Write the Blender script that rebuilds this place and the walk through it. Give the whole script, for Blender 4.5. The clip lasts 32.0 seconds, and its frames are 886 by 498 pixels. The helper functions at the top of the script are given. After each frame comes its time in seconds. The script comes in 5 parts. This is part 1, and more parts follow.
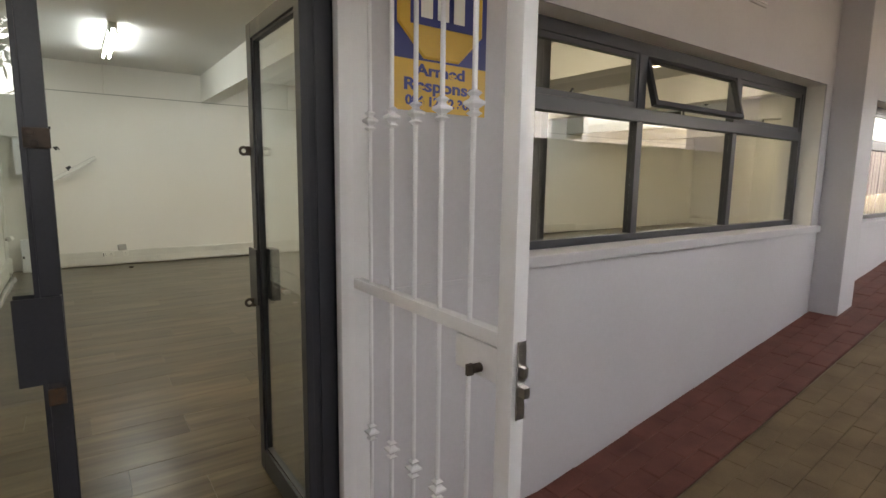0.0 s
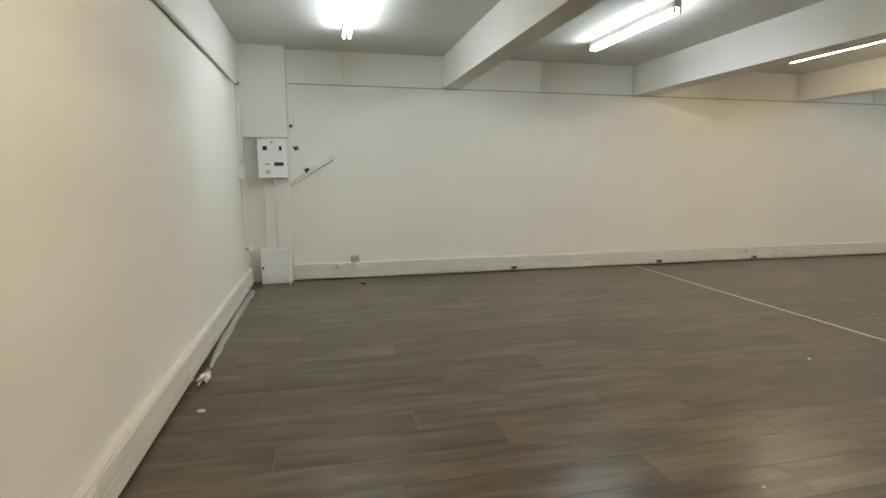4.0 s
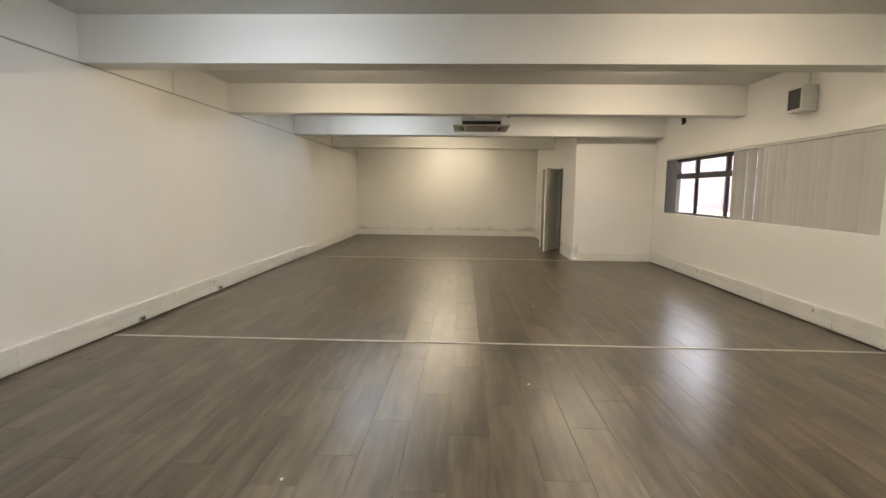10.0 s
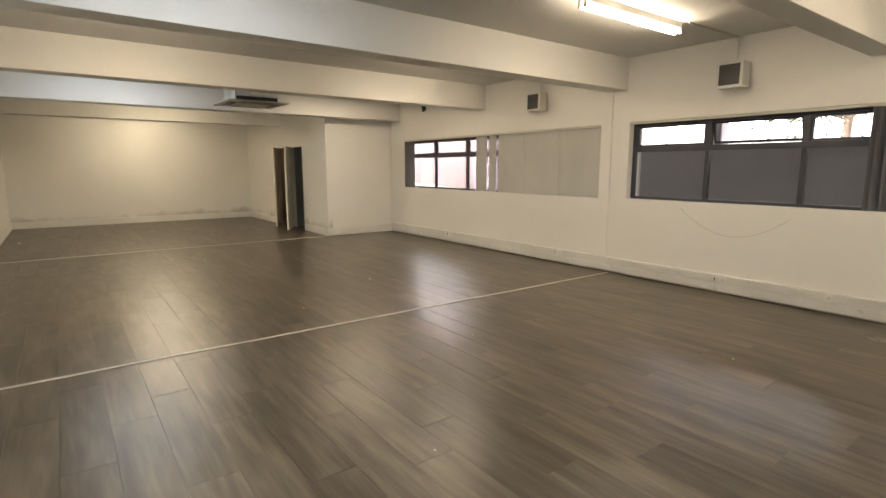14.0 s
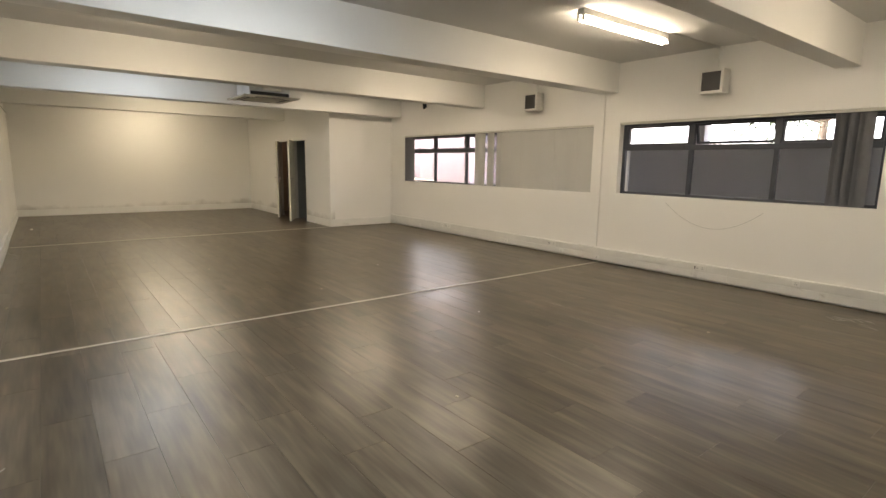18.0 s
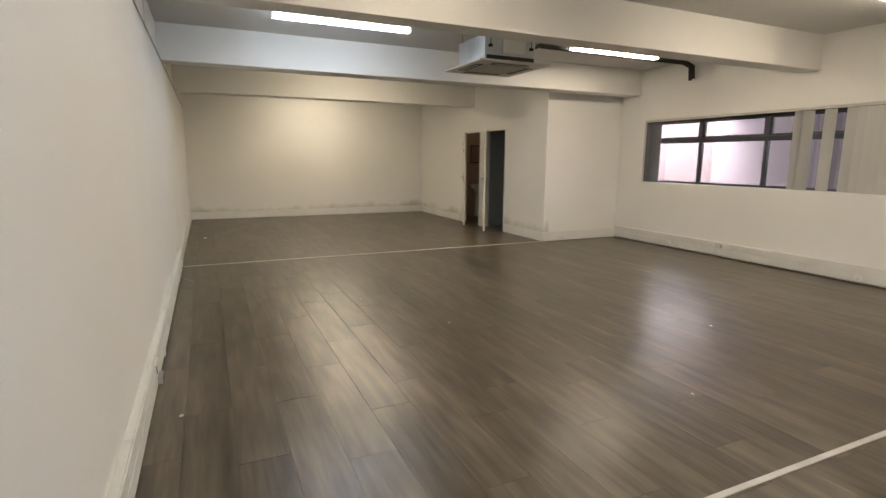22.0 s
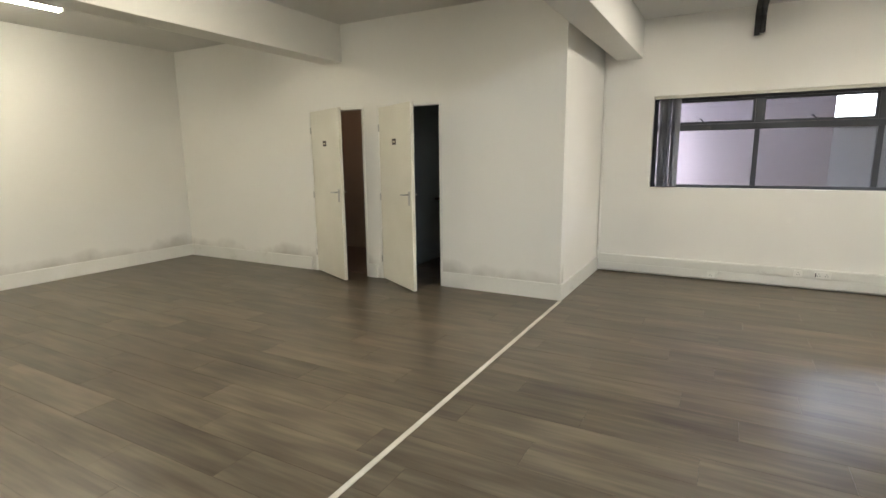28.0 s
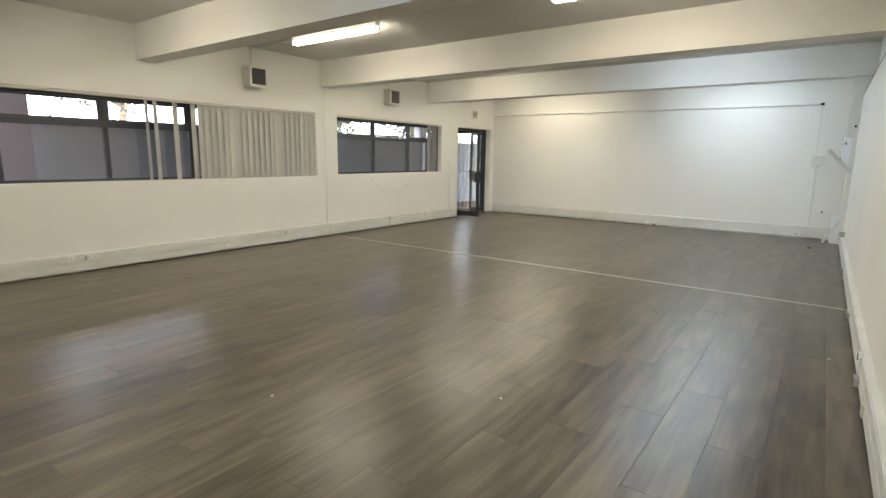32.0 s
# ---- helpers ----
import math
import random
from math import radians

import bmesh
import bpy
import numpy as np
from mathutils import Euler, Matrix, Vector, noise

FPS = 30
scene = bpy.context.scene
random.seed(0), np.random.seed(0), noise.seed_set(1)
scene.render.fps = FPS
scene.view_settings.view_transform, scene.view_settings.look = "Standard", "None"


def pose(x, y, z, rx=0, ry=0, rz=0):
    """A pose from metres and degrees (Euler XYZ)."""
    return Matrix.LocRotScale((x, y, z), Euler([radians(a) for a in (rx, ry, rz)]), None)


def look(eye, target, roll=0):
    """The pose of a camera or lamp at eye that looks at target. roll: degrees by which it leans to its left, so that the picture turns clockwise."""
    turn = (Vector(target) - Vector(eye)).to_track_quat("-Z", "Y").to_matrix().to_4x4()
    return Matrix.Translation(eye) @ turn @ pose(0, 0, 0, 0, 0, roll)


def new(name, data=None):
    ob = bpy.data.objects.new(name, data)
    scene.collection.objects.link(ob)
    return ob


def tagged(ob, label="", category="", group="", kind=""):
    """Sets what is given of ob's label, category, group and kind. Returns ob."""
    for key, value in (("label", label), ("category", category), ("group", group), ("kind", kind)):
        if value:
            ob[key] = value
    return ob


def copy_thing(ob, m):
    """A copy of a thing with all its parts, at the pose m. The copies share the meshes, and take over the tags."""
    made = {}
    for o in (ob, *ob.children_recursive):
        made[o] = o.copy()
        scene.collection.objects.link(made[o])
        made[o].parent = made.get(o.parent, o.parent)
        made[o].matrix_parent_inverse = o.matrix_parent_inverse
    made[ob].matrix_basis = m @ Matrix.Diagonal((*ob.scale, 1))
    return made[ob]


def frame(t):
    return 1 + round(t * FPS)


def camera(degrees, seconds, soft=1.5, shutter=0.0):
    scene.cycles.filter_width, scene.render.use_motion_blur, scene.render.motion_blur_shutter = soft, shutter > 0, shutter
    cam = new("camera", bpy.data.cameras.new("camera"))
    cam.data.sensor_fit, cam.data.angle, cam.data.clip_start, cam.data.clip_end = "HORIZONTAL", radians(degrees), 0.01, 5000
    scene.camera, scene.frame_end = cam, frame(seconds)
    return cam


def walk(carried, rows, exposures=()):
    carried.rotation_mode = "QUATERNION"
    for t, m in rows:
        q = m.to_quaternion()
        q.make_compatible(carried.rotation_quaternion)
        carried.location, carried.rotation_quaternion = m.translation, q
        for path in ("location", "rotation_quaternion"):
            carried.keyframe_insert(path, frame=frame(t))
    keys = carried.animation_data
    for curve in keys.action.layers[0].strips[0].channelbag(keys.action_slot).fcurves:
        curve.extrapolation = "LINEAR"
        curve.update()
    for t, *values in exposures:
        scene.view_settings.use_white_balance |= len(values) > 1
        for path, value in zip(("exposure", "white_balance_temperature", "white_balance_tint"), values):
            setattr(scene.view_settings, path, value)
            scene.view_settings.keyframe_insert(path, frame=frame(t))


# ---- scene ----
cam = camera(81.4, 32.0)
PATH = [
    (0, (0.825, -1.877, 1.418), (1.974, -0.263, 1.141), 0.8),
    (0.3, (0.855, -1.796, 1.404), (1.761, -0.039, 1.1), 0.9),
    (0.5, (0.855, -1.693, 1.392), (1.603, 0.133, 1.070), -0.1),
    (0.6, (0.862, -1.626, 1.39), (1.549, 0.225, 1.069), 0.3),
    (1, (0.872, -1.310, 1.410), (1.355, 0.605, 1.094), -0.3),
    (1.5, (0.967, -1.007, 1.392), (1.225, 0.952, 1.087), -0.5),
    (2, (1.060, -0.699, 1.412), (1.055, 1.276, 1.098), -0.7),
    (2.5, (1.051, -0.405, 1.405), (0.953, 1.571, 1.109), -1.0),
    (4.5, (0.873, 0.634, 1.452), (1.725, 2.421, 1.162), 0.2),
    (5, (0.74, 0.851, 1.461), (2.033, 2.348, 1.165), 0.6),
    (5.5, (0.719, 1.096, 1.45), (2.313, 2.269, 1.161), 1.7),
    (6, (0.695, 1.369, 1.45), (2.496, 2.192, 1.167), 2.3),
    (6.5, (0.686, 1.642, 1.454), (2.576, 2.239, 1.187), 2.0),
    (7, (0.697, 1.905, 1.446), (2.627, 2.362, 1.191), 1.6),
    (7.5, (0.792, 2.216, 1.443), (2.741, 2.594, 1.202), 2.5),
    (8, (0.777, 2.559, 1.443), (2.737, 2.886, 1.22), 2.4),
    (8.5, (0.744, 2.925, 1.46), (2.714, 3.196, 1.244), 2.0),
    (9, (0.79, 3.311, 1.458), (2.764, 3.53, 1.219), 0.9),
    (9.5, (0.813, 3.667, 1.451), (2.793, 3.816, 1.211), 0.6),
    (10, (0.804, 4.017, 1.458), (2.79, 4.093, 1.233), 0.7),
    (10.5, (0.922, 4.361, 1.448), (2.909, 4.402, 1.219), 0.5),
    (11, (0.995, 4.748, 1.462), (2.981, 4.771, 1.229), 0.5),
    (11.5, (1.04, 5.125, 1.464), (3.026, 5.11, 1.231), -0.2),
    (12, (1.118, 5.44, 1.453), (3.103, 5.355, 1.222), -0.9),
    (12.5, (1.195, 5.729, 1.466), (3.169, 5.503, 1.239), 0.3),
    (13, (1.257, 6.012, 1.489), (3.167, 5.483, 1.221), 0.8),
    (13.5, (1.226, 6.241, 1.51), (2.988, 5.34, 1.221), 0.9),
    (14, (1.107, 6.41, 1.519), (2.697, 5.238, 1.207), 0.0),
    (14.5, (0.954, 6.546, 1.515), (2.386, 5.187, 1.196), -0.6),
    (15, (0.84, 6.665, 1.512), (2.123, 5.165, 1.193), -0.8),
    (15.5, (0.778, 6.75, 1.511), (1.927, 5.145, 1.19), -0.5),
    (17.5, (0.711, 6.9, 1.479), (2.006, 5.412, 1.149), 0.4),
    (18, (0.803, 6.913, 1.487), (2.364, 5.705, 1.162), 0.9),
    (18.5, (1.036, 6.927, 1.491), (2.749, 5.944, 1.179), 1.1),
    (19, (1.302, 6.948, 1.494), (3.086, 6.099, 1.183), 1.3),
    (19.5, (1.8, 6.941, 1.499), (3.631, 6.203, 1.18), 1.7),
    (20, (2.248, 7.012, 1.506), (4.073, 6.261, 1.18), 1.6),
    (20.5, (2.733, 7.053, 1.503), (4.526, 6.23, 1.174), 0.6),
    (21, (3.239, 7.089, 1.482), (5.031, 6.264, 1.155), 0.8),
    (21.5, (3.766, 7.1, 1.461), (5.564, 6.292, 1.124), 1.2),
    (22, (4.291, 7.089, 1.446), (6.084, 6.273, 1.102), 0.4),
    (22.5, (4.811, 7.064, 1.44), (6.602, 6.253, 1.074), 0.5),
    (23, (5.34, 7.046, 1.441), (7.127, 6.228, 1.069), -0.0),
    (23.5, (5.872, 7.012, 1.428), (7.655, 6.181, 1.069), -0.1),
    (24, (6.405, 7.009, 1.426), (8.181, 6.158, 1.074), 0.0),
    (24.5, (6.956, 7.017, 1.436), (8.695, 6.095, 1.082), 0.6),
    (26.5, (9.067, 7.017, 1.43), (10.575, 5.758, 1.054), -0.1),
    (27, (9.579, 6.972, 1.438), (10.983, 5.602, 1.053), -0.1),
    (27.5, (10.075, 6.851, 1.449), (11.325, 5.335, 1.078), -0.8),
    (28, (10.461, 6.705, 1.47), (11.412, 4.982, 1.115), -0.6),
    (28.5, (10.814, 6.651, 1.499), (11.226, 4.728, 1.136), 0.1),
    (29, (11.126, 6.78, 1.513), (11.024, 4.819, 1.132), 0.7),
    (29.3, (11.273, 6.802, 1.515), (10.882, 4.877, 1.137), 0.8),
    (29.5, (11.367, 6.823, 1.507), (10.787, 4.947, 1.131), 0.5),
    (30, (11.564, 6.887, 1.472), (10.64, 5.149, 1.115), 0.0),
    (30.5, (11.691, 7.028, 1.442), (10.459, 5.495, 1.079), 0.6),
    (31, (11.754, 7.08, 1.427), (10.33, 5.72, 1.081), 1.0),
    (31.5, (11.849, 7.107, 1.437), (10.305, 5.884, 1.089), 1.2),
    (32, (11.936, 7.129, 1.436), (10.347, 5.967, 1.082), 0.8),
]
EXPO = [(0, -0.02, 7200, 12), (1, 0.08, 7100, 12), (2, 0.20, 6800, 9), (4.5, 0.08, 6700, 16), (5, 0.12, 7500, 22), (6, 0.17, 7400, 23), (7, 0.16, 6900, 19), (9, 0.2, 6700, 19),
        (11, 0.28, 6400, 20), (13, 0.15, 6900, 20), (15.5, 0.28, 6800, 20), (19, 0.2, 6600, 19), (23, 0.28, 6300, 21), (24, 0.43, 6400, 16),
        (28, 0.71, 5800, 15), (29, 0.73, 5500, 14), (29.5, 0.71, 5600, 14), (30, 0.57, 5600, 12), (31, 0.49, 5600, 12), (32, 0.41, 6100, 13)]
walk(cam, [(t, look(e, g, r)) for t, e, g, r in PATH], EXPO)

# ---- world and daylight ----
world = bpy.data.worlds.new("overcast_sky")
scene.world = world
world.use_nodes = True
wn, wl = world.node_tree.nodes, world.node_tree.links
sky = wn.new("ShaderNodeTexSky")
sky.sky_type = "NISHITA"
sky.sun_disc = False
sky.sun_elevation = radians(50)
sky.sun_rotation = radians(30)
sky.air_density = 1.0
sky.dust_density = 5.0
cloud = wn.new("ShaderNodeHueSaturation")
cloud.inputs["Saturation"].default_value = 0.22
cloud.inputs["Value"].default_value = 27.0
wl.new(sky.outputs[0], cloud.inputs["Color"])
wl.new(cloud.outputs[0], wn["Background"].inputs[0])
wn["Background"].inputs[1].default_value = 0.15
sun = new("sun", bpy.data.lights.new("sun", "SUN"))
sun.data.energy = 1.0
sun.data.angle = radians(14)
sun.data.color = (1.0, 0.97, 0.92)
sun.matrix_world = look((12, 10, 16), (6, -3, 1))

TUBE_GLOW = 60.0
WARM = (1.0, 0.89, 0.65)
AMBER = (1.0, 0.89, 0.62)
COOL = (0.82, 0.95, 1.0)

# ---- sizes of the room ----
L, W, H = 17.70, 7.50, 3.0          # along x, along y, ceiling
BX, BY = 11.885, 1.66               # corner of the boxed-in washrooms
OUT = -0.29                         # outer face of the window wall
SOFFIT = 2.575                      # underside of the beams
BEAMS = [(2.61, 2.84), (5.52, 5.80), (8.49, 8.76), (11.45, 11.745), (14.59, 14.88)]
W1 = (5.92, 11.30, 1.068, 2.135)    # large window opening
W2 = (2.305, 5.45, 1.082, 2.14)     # small window opening
DOOR = (0.165, 1.655, 0.0, 2.125)   # entrance opening
D1 = (13.25, 14.11, 0.0, 2.055)      # washroom doors
D2 = (14.30, 15.16, 0.0, 2.055)


# ---- materials ----
def material(name, low, high, rough=0.6, metal=0.0, fine=60.0, coarse=1.2, bump=0.1, depth=0.002, stretch=(1, 1, 1), spec=0.5, wear=None):
    """Two scales of variation between two colours, with a fine relief. wear: colour of sparse scuffs."""
    m = bpy.data.materials.new(name)
    m.use_nodes = True
    n, k = m.node_tree.nodes, m.node_tree.links
    p = n["Principled BSDF"]
    geo = n.new("ShaderNodeNewGeometry")
    mp = n.new("ShaderNodeMapping")
    mp.inputs["Scale"].default_value = stretch
    k.new(geo.outputs["Position"], mp.inputs["Vector"])
    a = n.new("ShaderNodeTexNoise")
    a.inputs["Scale"].default_value = coarse
    a.inputs["Detail"].default_value = 5
    b = n.new("ShaderNodeTexNoise")
    b.inputs["Scale"].default_value = fine
    b.inputs["Detail"].default_value = 3
    for t in (a, b):
        k.new(mp.outputs[0], t.inputs["Vector"])
    mul = n.new("ShaderNodeMath")
    mul.operation = "MULTIPLY_ADD"
    mul.inputs[1].default_value = 0.35
    k.new(b.outputs[0], mul.inputs[0])
    k.new(a.outputs[0], mul.inputs[2])
    ramp = n.new("ShaderNodeValToRGB")
    ramp.color_ramp.elements[0].position, ramp.color_ramp.elements[1].position = 0.45, 0.9
    ramp.color_ramp.elements[0].color, ramp.color_ramp.elements[1].color = (*low, 1), (*high, 1)
    k.new(mul.outputs[0], ramp.inputs[0])
    col = ramp.outputs[0]
    if wear:
        c = n.new("ShaderNodeTexNoise")
        c.inputs["Scale"].default_value = 4.5
        c.inputs["Detail"].default_value = 8
        c.inputs["Roughness"].default_value = 0.7
        k.new(geo.outputs["Position"], c.inputs["Vector"])
        cr = n.new("ShaderNodeValToRGB")
        cr.color_ramp.elements[0].position, cr.color_ramp.elements[1].position = 0.62, 0.72
        k.new(c.outputs[0], cr.inputs[0])
        mx = n.new("ShaderNodeMix")
        mx.data_type = "RGBA"
        k.new(cr.outputs[0], mx.inputs[0])
        k.new(col, mx.inputs[6])
        mx.inputs[7].default_value = (*wear, 1)
        col = mx.outputs[2]
    k.new(col, p.inputs["Base Color"])
    p.inputs["Roughness"].default_value = rough
    p.inputs["Metallic"].default_value = metal
    p.inputs["Specular IOR Level"].default_value = spec
    bp = n.new("ShaderNodeBump")
    bp.inputs["Strength"].default_value = bump
    bp.inputs["Distance"].default_value = depth
    k.new(b.outputs[0], bp.inputs["Height"])
    k.new(bp.outputs[0], p.inputs["Normal"])
    return m


def plain(name, c, rough=0.5, metal=0.0, var=0.12, **kw):
    return material(name, tuple(x * (1 - var) for x in c), tuple(min(1, x * (1 + var)) for x in c), rough, metal, **kw)


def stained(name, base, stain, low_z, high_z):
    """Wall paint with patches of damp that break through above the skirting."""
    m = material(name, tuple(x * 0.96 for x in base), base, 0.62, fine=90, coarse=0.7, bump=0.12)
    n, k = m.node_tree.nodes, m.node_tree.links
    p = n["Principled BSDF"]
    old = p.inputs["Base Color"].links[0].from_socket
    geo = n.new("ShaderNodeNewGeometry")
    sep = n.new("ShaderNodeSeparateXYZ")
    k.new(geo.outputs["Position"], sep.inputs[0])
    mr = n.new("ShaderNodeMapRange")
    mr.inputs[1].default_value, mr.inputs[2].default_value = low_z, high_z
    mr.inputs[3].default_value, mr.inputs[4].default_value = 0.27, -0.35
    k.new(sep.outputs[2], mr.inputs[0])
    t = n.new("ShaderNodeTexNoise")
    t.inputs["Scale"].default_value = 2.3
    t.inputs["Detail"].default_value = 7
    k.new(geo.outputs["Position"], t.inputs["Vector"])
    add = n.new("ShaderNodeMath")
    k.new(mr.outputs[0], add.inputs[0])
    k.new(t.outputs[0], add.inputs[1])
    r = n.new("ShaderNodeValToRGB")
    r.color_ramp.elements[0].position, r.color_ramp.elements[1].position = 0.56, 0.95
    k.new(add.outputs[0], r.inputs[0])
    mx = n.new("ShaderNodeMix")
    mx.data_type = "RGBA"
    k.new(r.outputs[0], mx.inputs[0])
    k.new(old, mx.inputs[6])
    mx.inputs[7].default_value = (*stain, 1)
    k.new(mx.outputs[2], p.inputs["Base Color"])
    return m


def plank_material(name, per_island):
    """Grey-brown wood-look vinyl: streaks along x, each plank with its own tone."""
    m = bpy.data.materials.new(name)
    m.use_nodes = True
    n, k = m.node_tree.nodes, m.node_tree.links
    p = n["Principled BSDF"]
    geo = n.new("ShaderNodeNewGeometry")
    rnd = geo.outputs["Random Per Island"] if per_island else n.new("ShaderNodeObjectInfo").outputs["Random"]
    off = n.new("ShaderNodeMath")
    off.operation = "MULTIPLY"
    off.inputs[1].default_value = 37.0
    k.new(rnd, off.inputs[0])
    comb = n.new("ShaderNodeCombineXYZ")
    k.new(off.outputs[0], comb.inputs[2])
    vec = n.new("ShaderNodeVectorMath")
    k.new(geo.outputs["Position"], vec.inputs[0])
    k.new(comb.outputs[0], vec.inputs[1])

    def layer(scale, detail, rough):
        mp = n.new("ShaderNodeMapping")
        mp.inputs["Scale"].default_value = scale
        k.new(vec.outputs[0], mp.inputs["Vector"])
        t = n.new("ShaderNodeTexNoise")
        t.inputs["Scale"].default_value = 1.0
        t.inputs["Detail"].default_value = detail
        t.inputs["Roughness"].default_value = rough
        k.new(mp.outputs[0], t.inputs["Vector"])
        return t.outputs[0]

    broad, grain, cloud = layer((1.9, 19.0, 1.0), 2, 0.5), layer((3.2, 46.0, 1.0), 1, 0.5), layer((1.8, 8.0, 1.0), 1, 0.5)

    def add(x, factor, y):
        m_ = n.new("ShaderNodeMath")
        m_.operation = "MULTIPLY_ADD"
        m_.inputs[1].default_value = factor
        k.new(x, m_.inputs[0])
        k.new(y, m_.inputs[2])
        return m_.outputs[0]

    zero = n.new("ShaderNodeValue")
    zero.outputs[0].default_value = 0.0
    tone = add(grain, 0.16, add(rnd, 0.12, add(cloud, 0.38, add(broad, 0.38, zero.outputs[0]))))
    r = n.new("ShaderNodeValToRGB")
    e = r.color_ramp.elements
    e[0].position, e[0].color = 0.33, (*PLANK_DARK, 1)
    e[1].position, e[1].color = 0.71, (*PLANK_LIGHT, 1)
    mid = e.new(0.52)
    mid.color = (*PLANK_MID, 1)
    k.new(tone, r.inputs[0])
    k.new(r.outputs[0], p.inputs["Base Color"])
    rr = n.new("ShaderNodeMapRange")
    rr.inputs[1].default_value, rr.inputs[2].default_value = 0.3, 0.75
    rr.inputs[3].default_value, rr.inputs[4].default_value = 0.28, 0.34
    k.new(broad, rr.inputs[0])
    k.new(rr.outputs[0], p.inputs["Roughness"])
    p.inputs["Specular IOR Level"].default_value = 0.27
    bp = n.new("ShaderNodeBump")
    bp.inputs["Strength"].default_value = 0.06
    bp.inputs["Distance"].default_value = 0.0016
    k.new(grain, bp.inputs["Height"])
    k.new(bp.outputs[0], p.inputs["Normal"])
    return m


def glass_material(name, tint=(1, 1, 1), gloss=1.0):
    m = bpy.data.materials.new(name)
    m.use_nodes = True
    n, k = m.node_tree.nodes, m.node_tree.links
    n.remove(n["Principled BSDF"])
    tr, gl, mx, fr = (n.new("ShaderNode" + x) for x in ("BsdfTransparent", "BsdfGlossy", "MixShader", "LayerWeight"))
    tr.inputs[0].default_value = (*tint, 1)
    gl.inputs["Roughness"].default_value = 0.0
    fr.inputs[0].default_value = 0.5
    pw = n.new("ShaderNodeMath")
    pw.operation = "POWER"
    pw.inputs[1].default_value = 4.0
    k.new(fr.outputs["Facing"], pw.inputs[0])
    mul = n.new("ShaderNodeMath")
    mul.operation = "MULTIPLY_ADD"
    mul.inputs[1].default_value = 0.55
    mul.inputs[2].default_value = 0.04 * gloss
    k.new(pw.outputs[0], mul.inputs[0])
    k.new(mul.outputs[0], mx.inputs[0])
    k.new(tr.outputs[0], mx.inputs[1])
    k.new(gl.outputs[0], mx.inputs[2])
    k.new(mx.outputs[0], n["Material Output"].inputs[0])
    return m


def glow_material(name, color, strength):
    m = bpy.data.materials.new(name)
    m.use_nodes = True
    p = m.node_tree.nodes["Principled BSDF"]
    p.inputs["Base Color"].default_value = (0.9, 0.9, 0.88, 1)
    p.inputs["Emission Color"].default_value = (*color, 1)
    p.inputs["Emission Strength"].default_value = strength
    m.cycles.emission_sampling = "FRONT"
    return m


def cloth_material(name, c):
    """Blind fabric that lets some light through."""
    m = material(name, tuple(x * 0.92 for x in c), c, 0.85, fine=400, coarse=3, bump=0.25, stretch=(1, 1, 0.3))
    n, k = m.node_tree.nodes, m.node_tree.links
    t = n.new("ShaderNodeBsdfTranslucent")
    t.inputs[0].default_value = (*c, 1)
    mx = n.new("ShaderNodeMixShader")
    mx.inputs[0].default_value = 0.12
    k.new(n["Principled BSDF"].outputs[0], mx.inputs[1])
    k.new(t.outputs[0], mx.inputs[2])
    k.new(mx.outputs[0], n["Material Output"].inputs[0])
    return m


PLANK_DARK, PLANK_MID, PLANK_LIGHT = (0.041, 0.032, 0.0215), (0.094, 0.0745, 0.051), (0.166, 0.132, 0.092)
M_WALL = material("wall_paint", (0.80, 0.78, 0.73), (0.84, 0.825, 0.78), 0.62, fine=90, coarse=0.7, bump=0.12)
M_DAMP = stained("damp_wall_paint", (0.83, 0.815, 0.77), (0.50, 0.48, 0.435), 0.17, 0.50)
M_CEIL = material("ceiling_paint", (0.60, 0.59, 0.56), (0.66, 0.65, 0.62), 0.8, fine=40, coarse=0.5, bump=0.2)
M_BEAM = material("beam_paint", (0.74, 0.725, 0.68), (0.78, 0.77, 0.73), 0.6, fine=70, coarse=0.9, bump=0.12)
M_SKIRT = material("skirting_enamel", (0.74, 0.73, 0.68), (0.82, 0.81, 0.77), 0.38, fine=50, coarse=2.5, bump=0.06, wear=(0.62, 0.60, 0.55))
M_TRUNK = material("trunking_plastic", (0.68, 0.67, 0.62), (0.75, 0.74, 0.69), 0.42, fine=50, coarse=3, bump=0.05, wear=(0.56, 0.54, 0.49))
M_PLASTIC = plain("white_plastic", (0.78, 0.77, 0.72), 0.4, var=0.04)
M_CABINET = plain("white_cabinet_enamel", (0.86, 0.87, 0.88), 0.35, var=0.03)
M_GREYPL = plain("grey_plastic", (0.42, 0.41, 0.38), 0.5)
M_BLACK = plain("black_plastic", (0.02, 0.02, 0.022), 0.5, var=0.3)
M_FRAME = material("charcoal_frame_paint", (0.028, 0.030, 0.038), (0.045, 0.048, 0.058), 0.42, fine=120, coarse=3, bump=0.1, wear=(0.085, 0.08, 0.078))
M_GATE = material("white_gate_enamel", (0.76, 0.76, 0.77), (0.82, 0.82, 0.83), 0.24, fine=60, coarse=4, bump=0.2)
M_STEEL = material("brushed_steel", (0.42, 0.41, 0.39), (0.58, 0.57, 0.55), 0.32, 1.0, fine=200, coarse=6)
M_RUST = material("worn_dark_steel", (0.05, 0.045, 0.04), (0.12, 0.09, 0.07), 0.6, 0.6, fine=80, coarse=9, wear=(0.16, 0.09, 0.05))
M_GLASS = glass_material("window_glass", (0.96, 0.97, 0.97), 1.8)
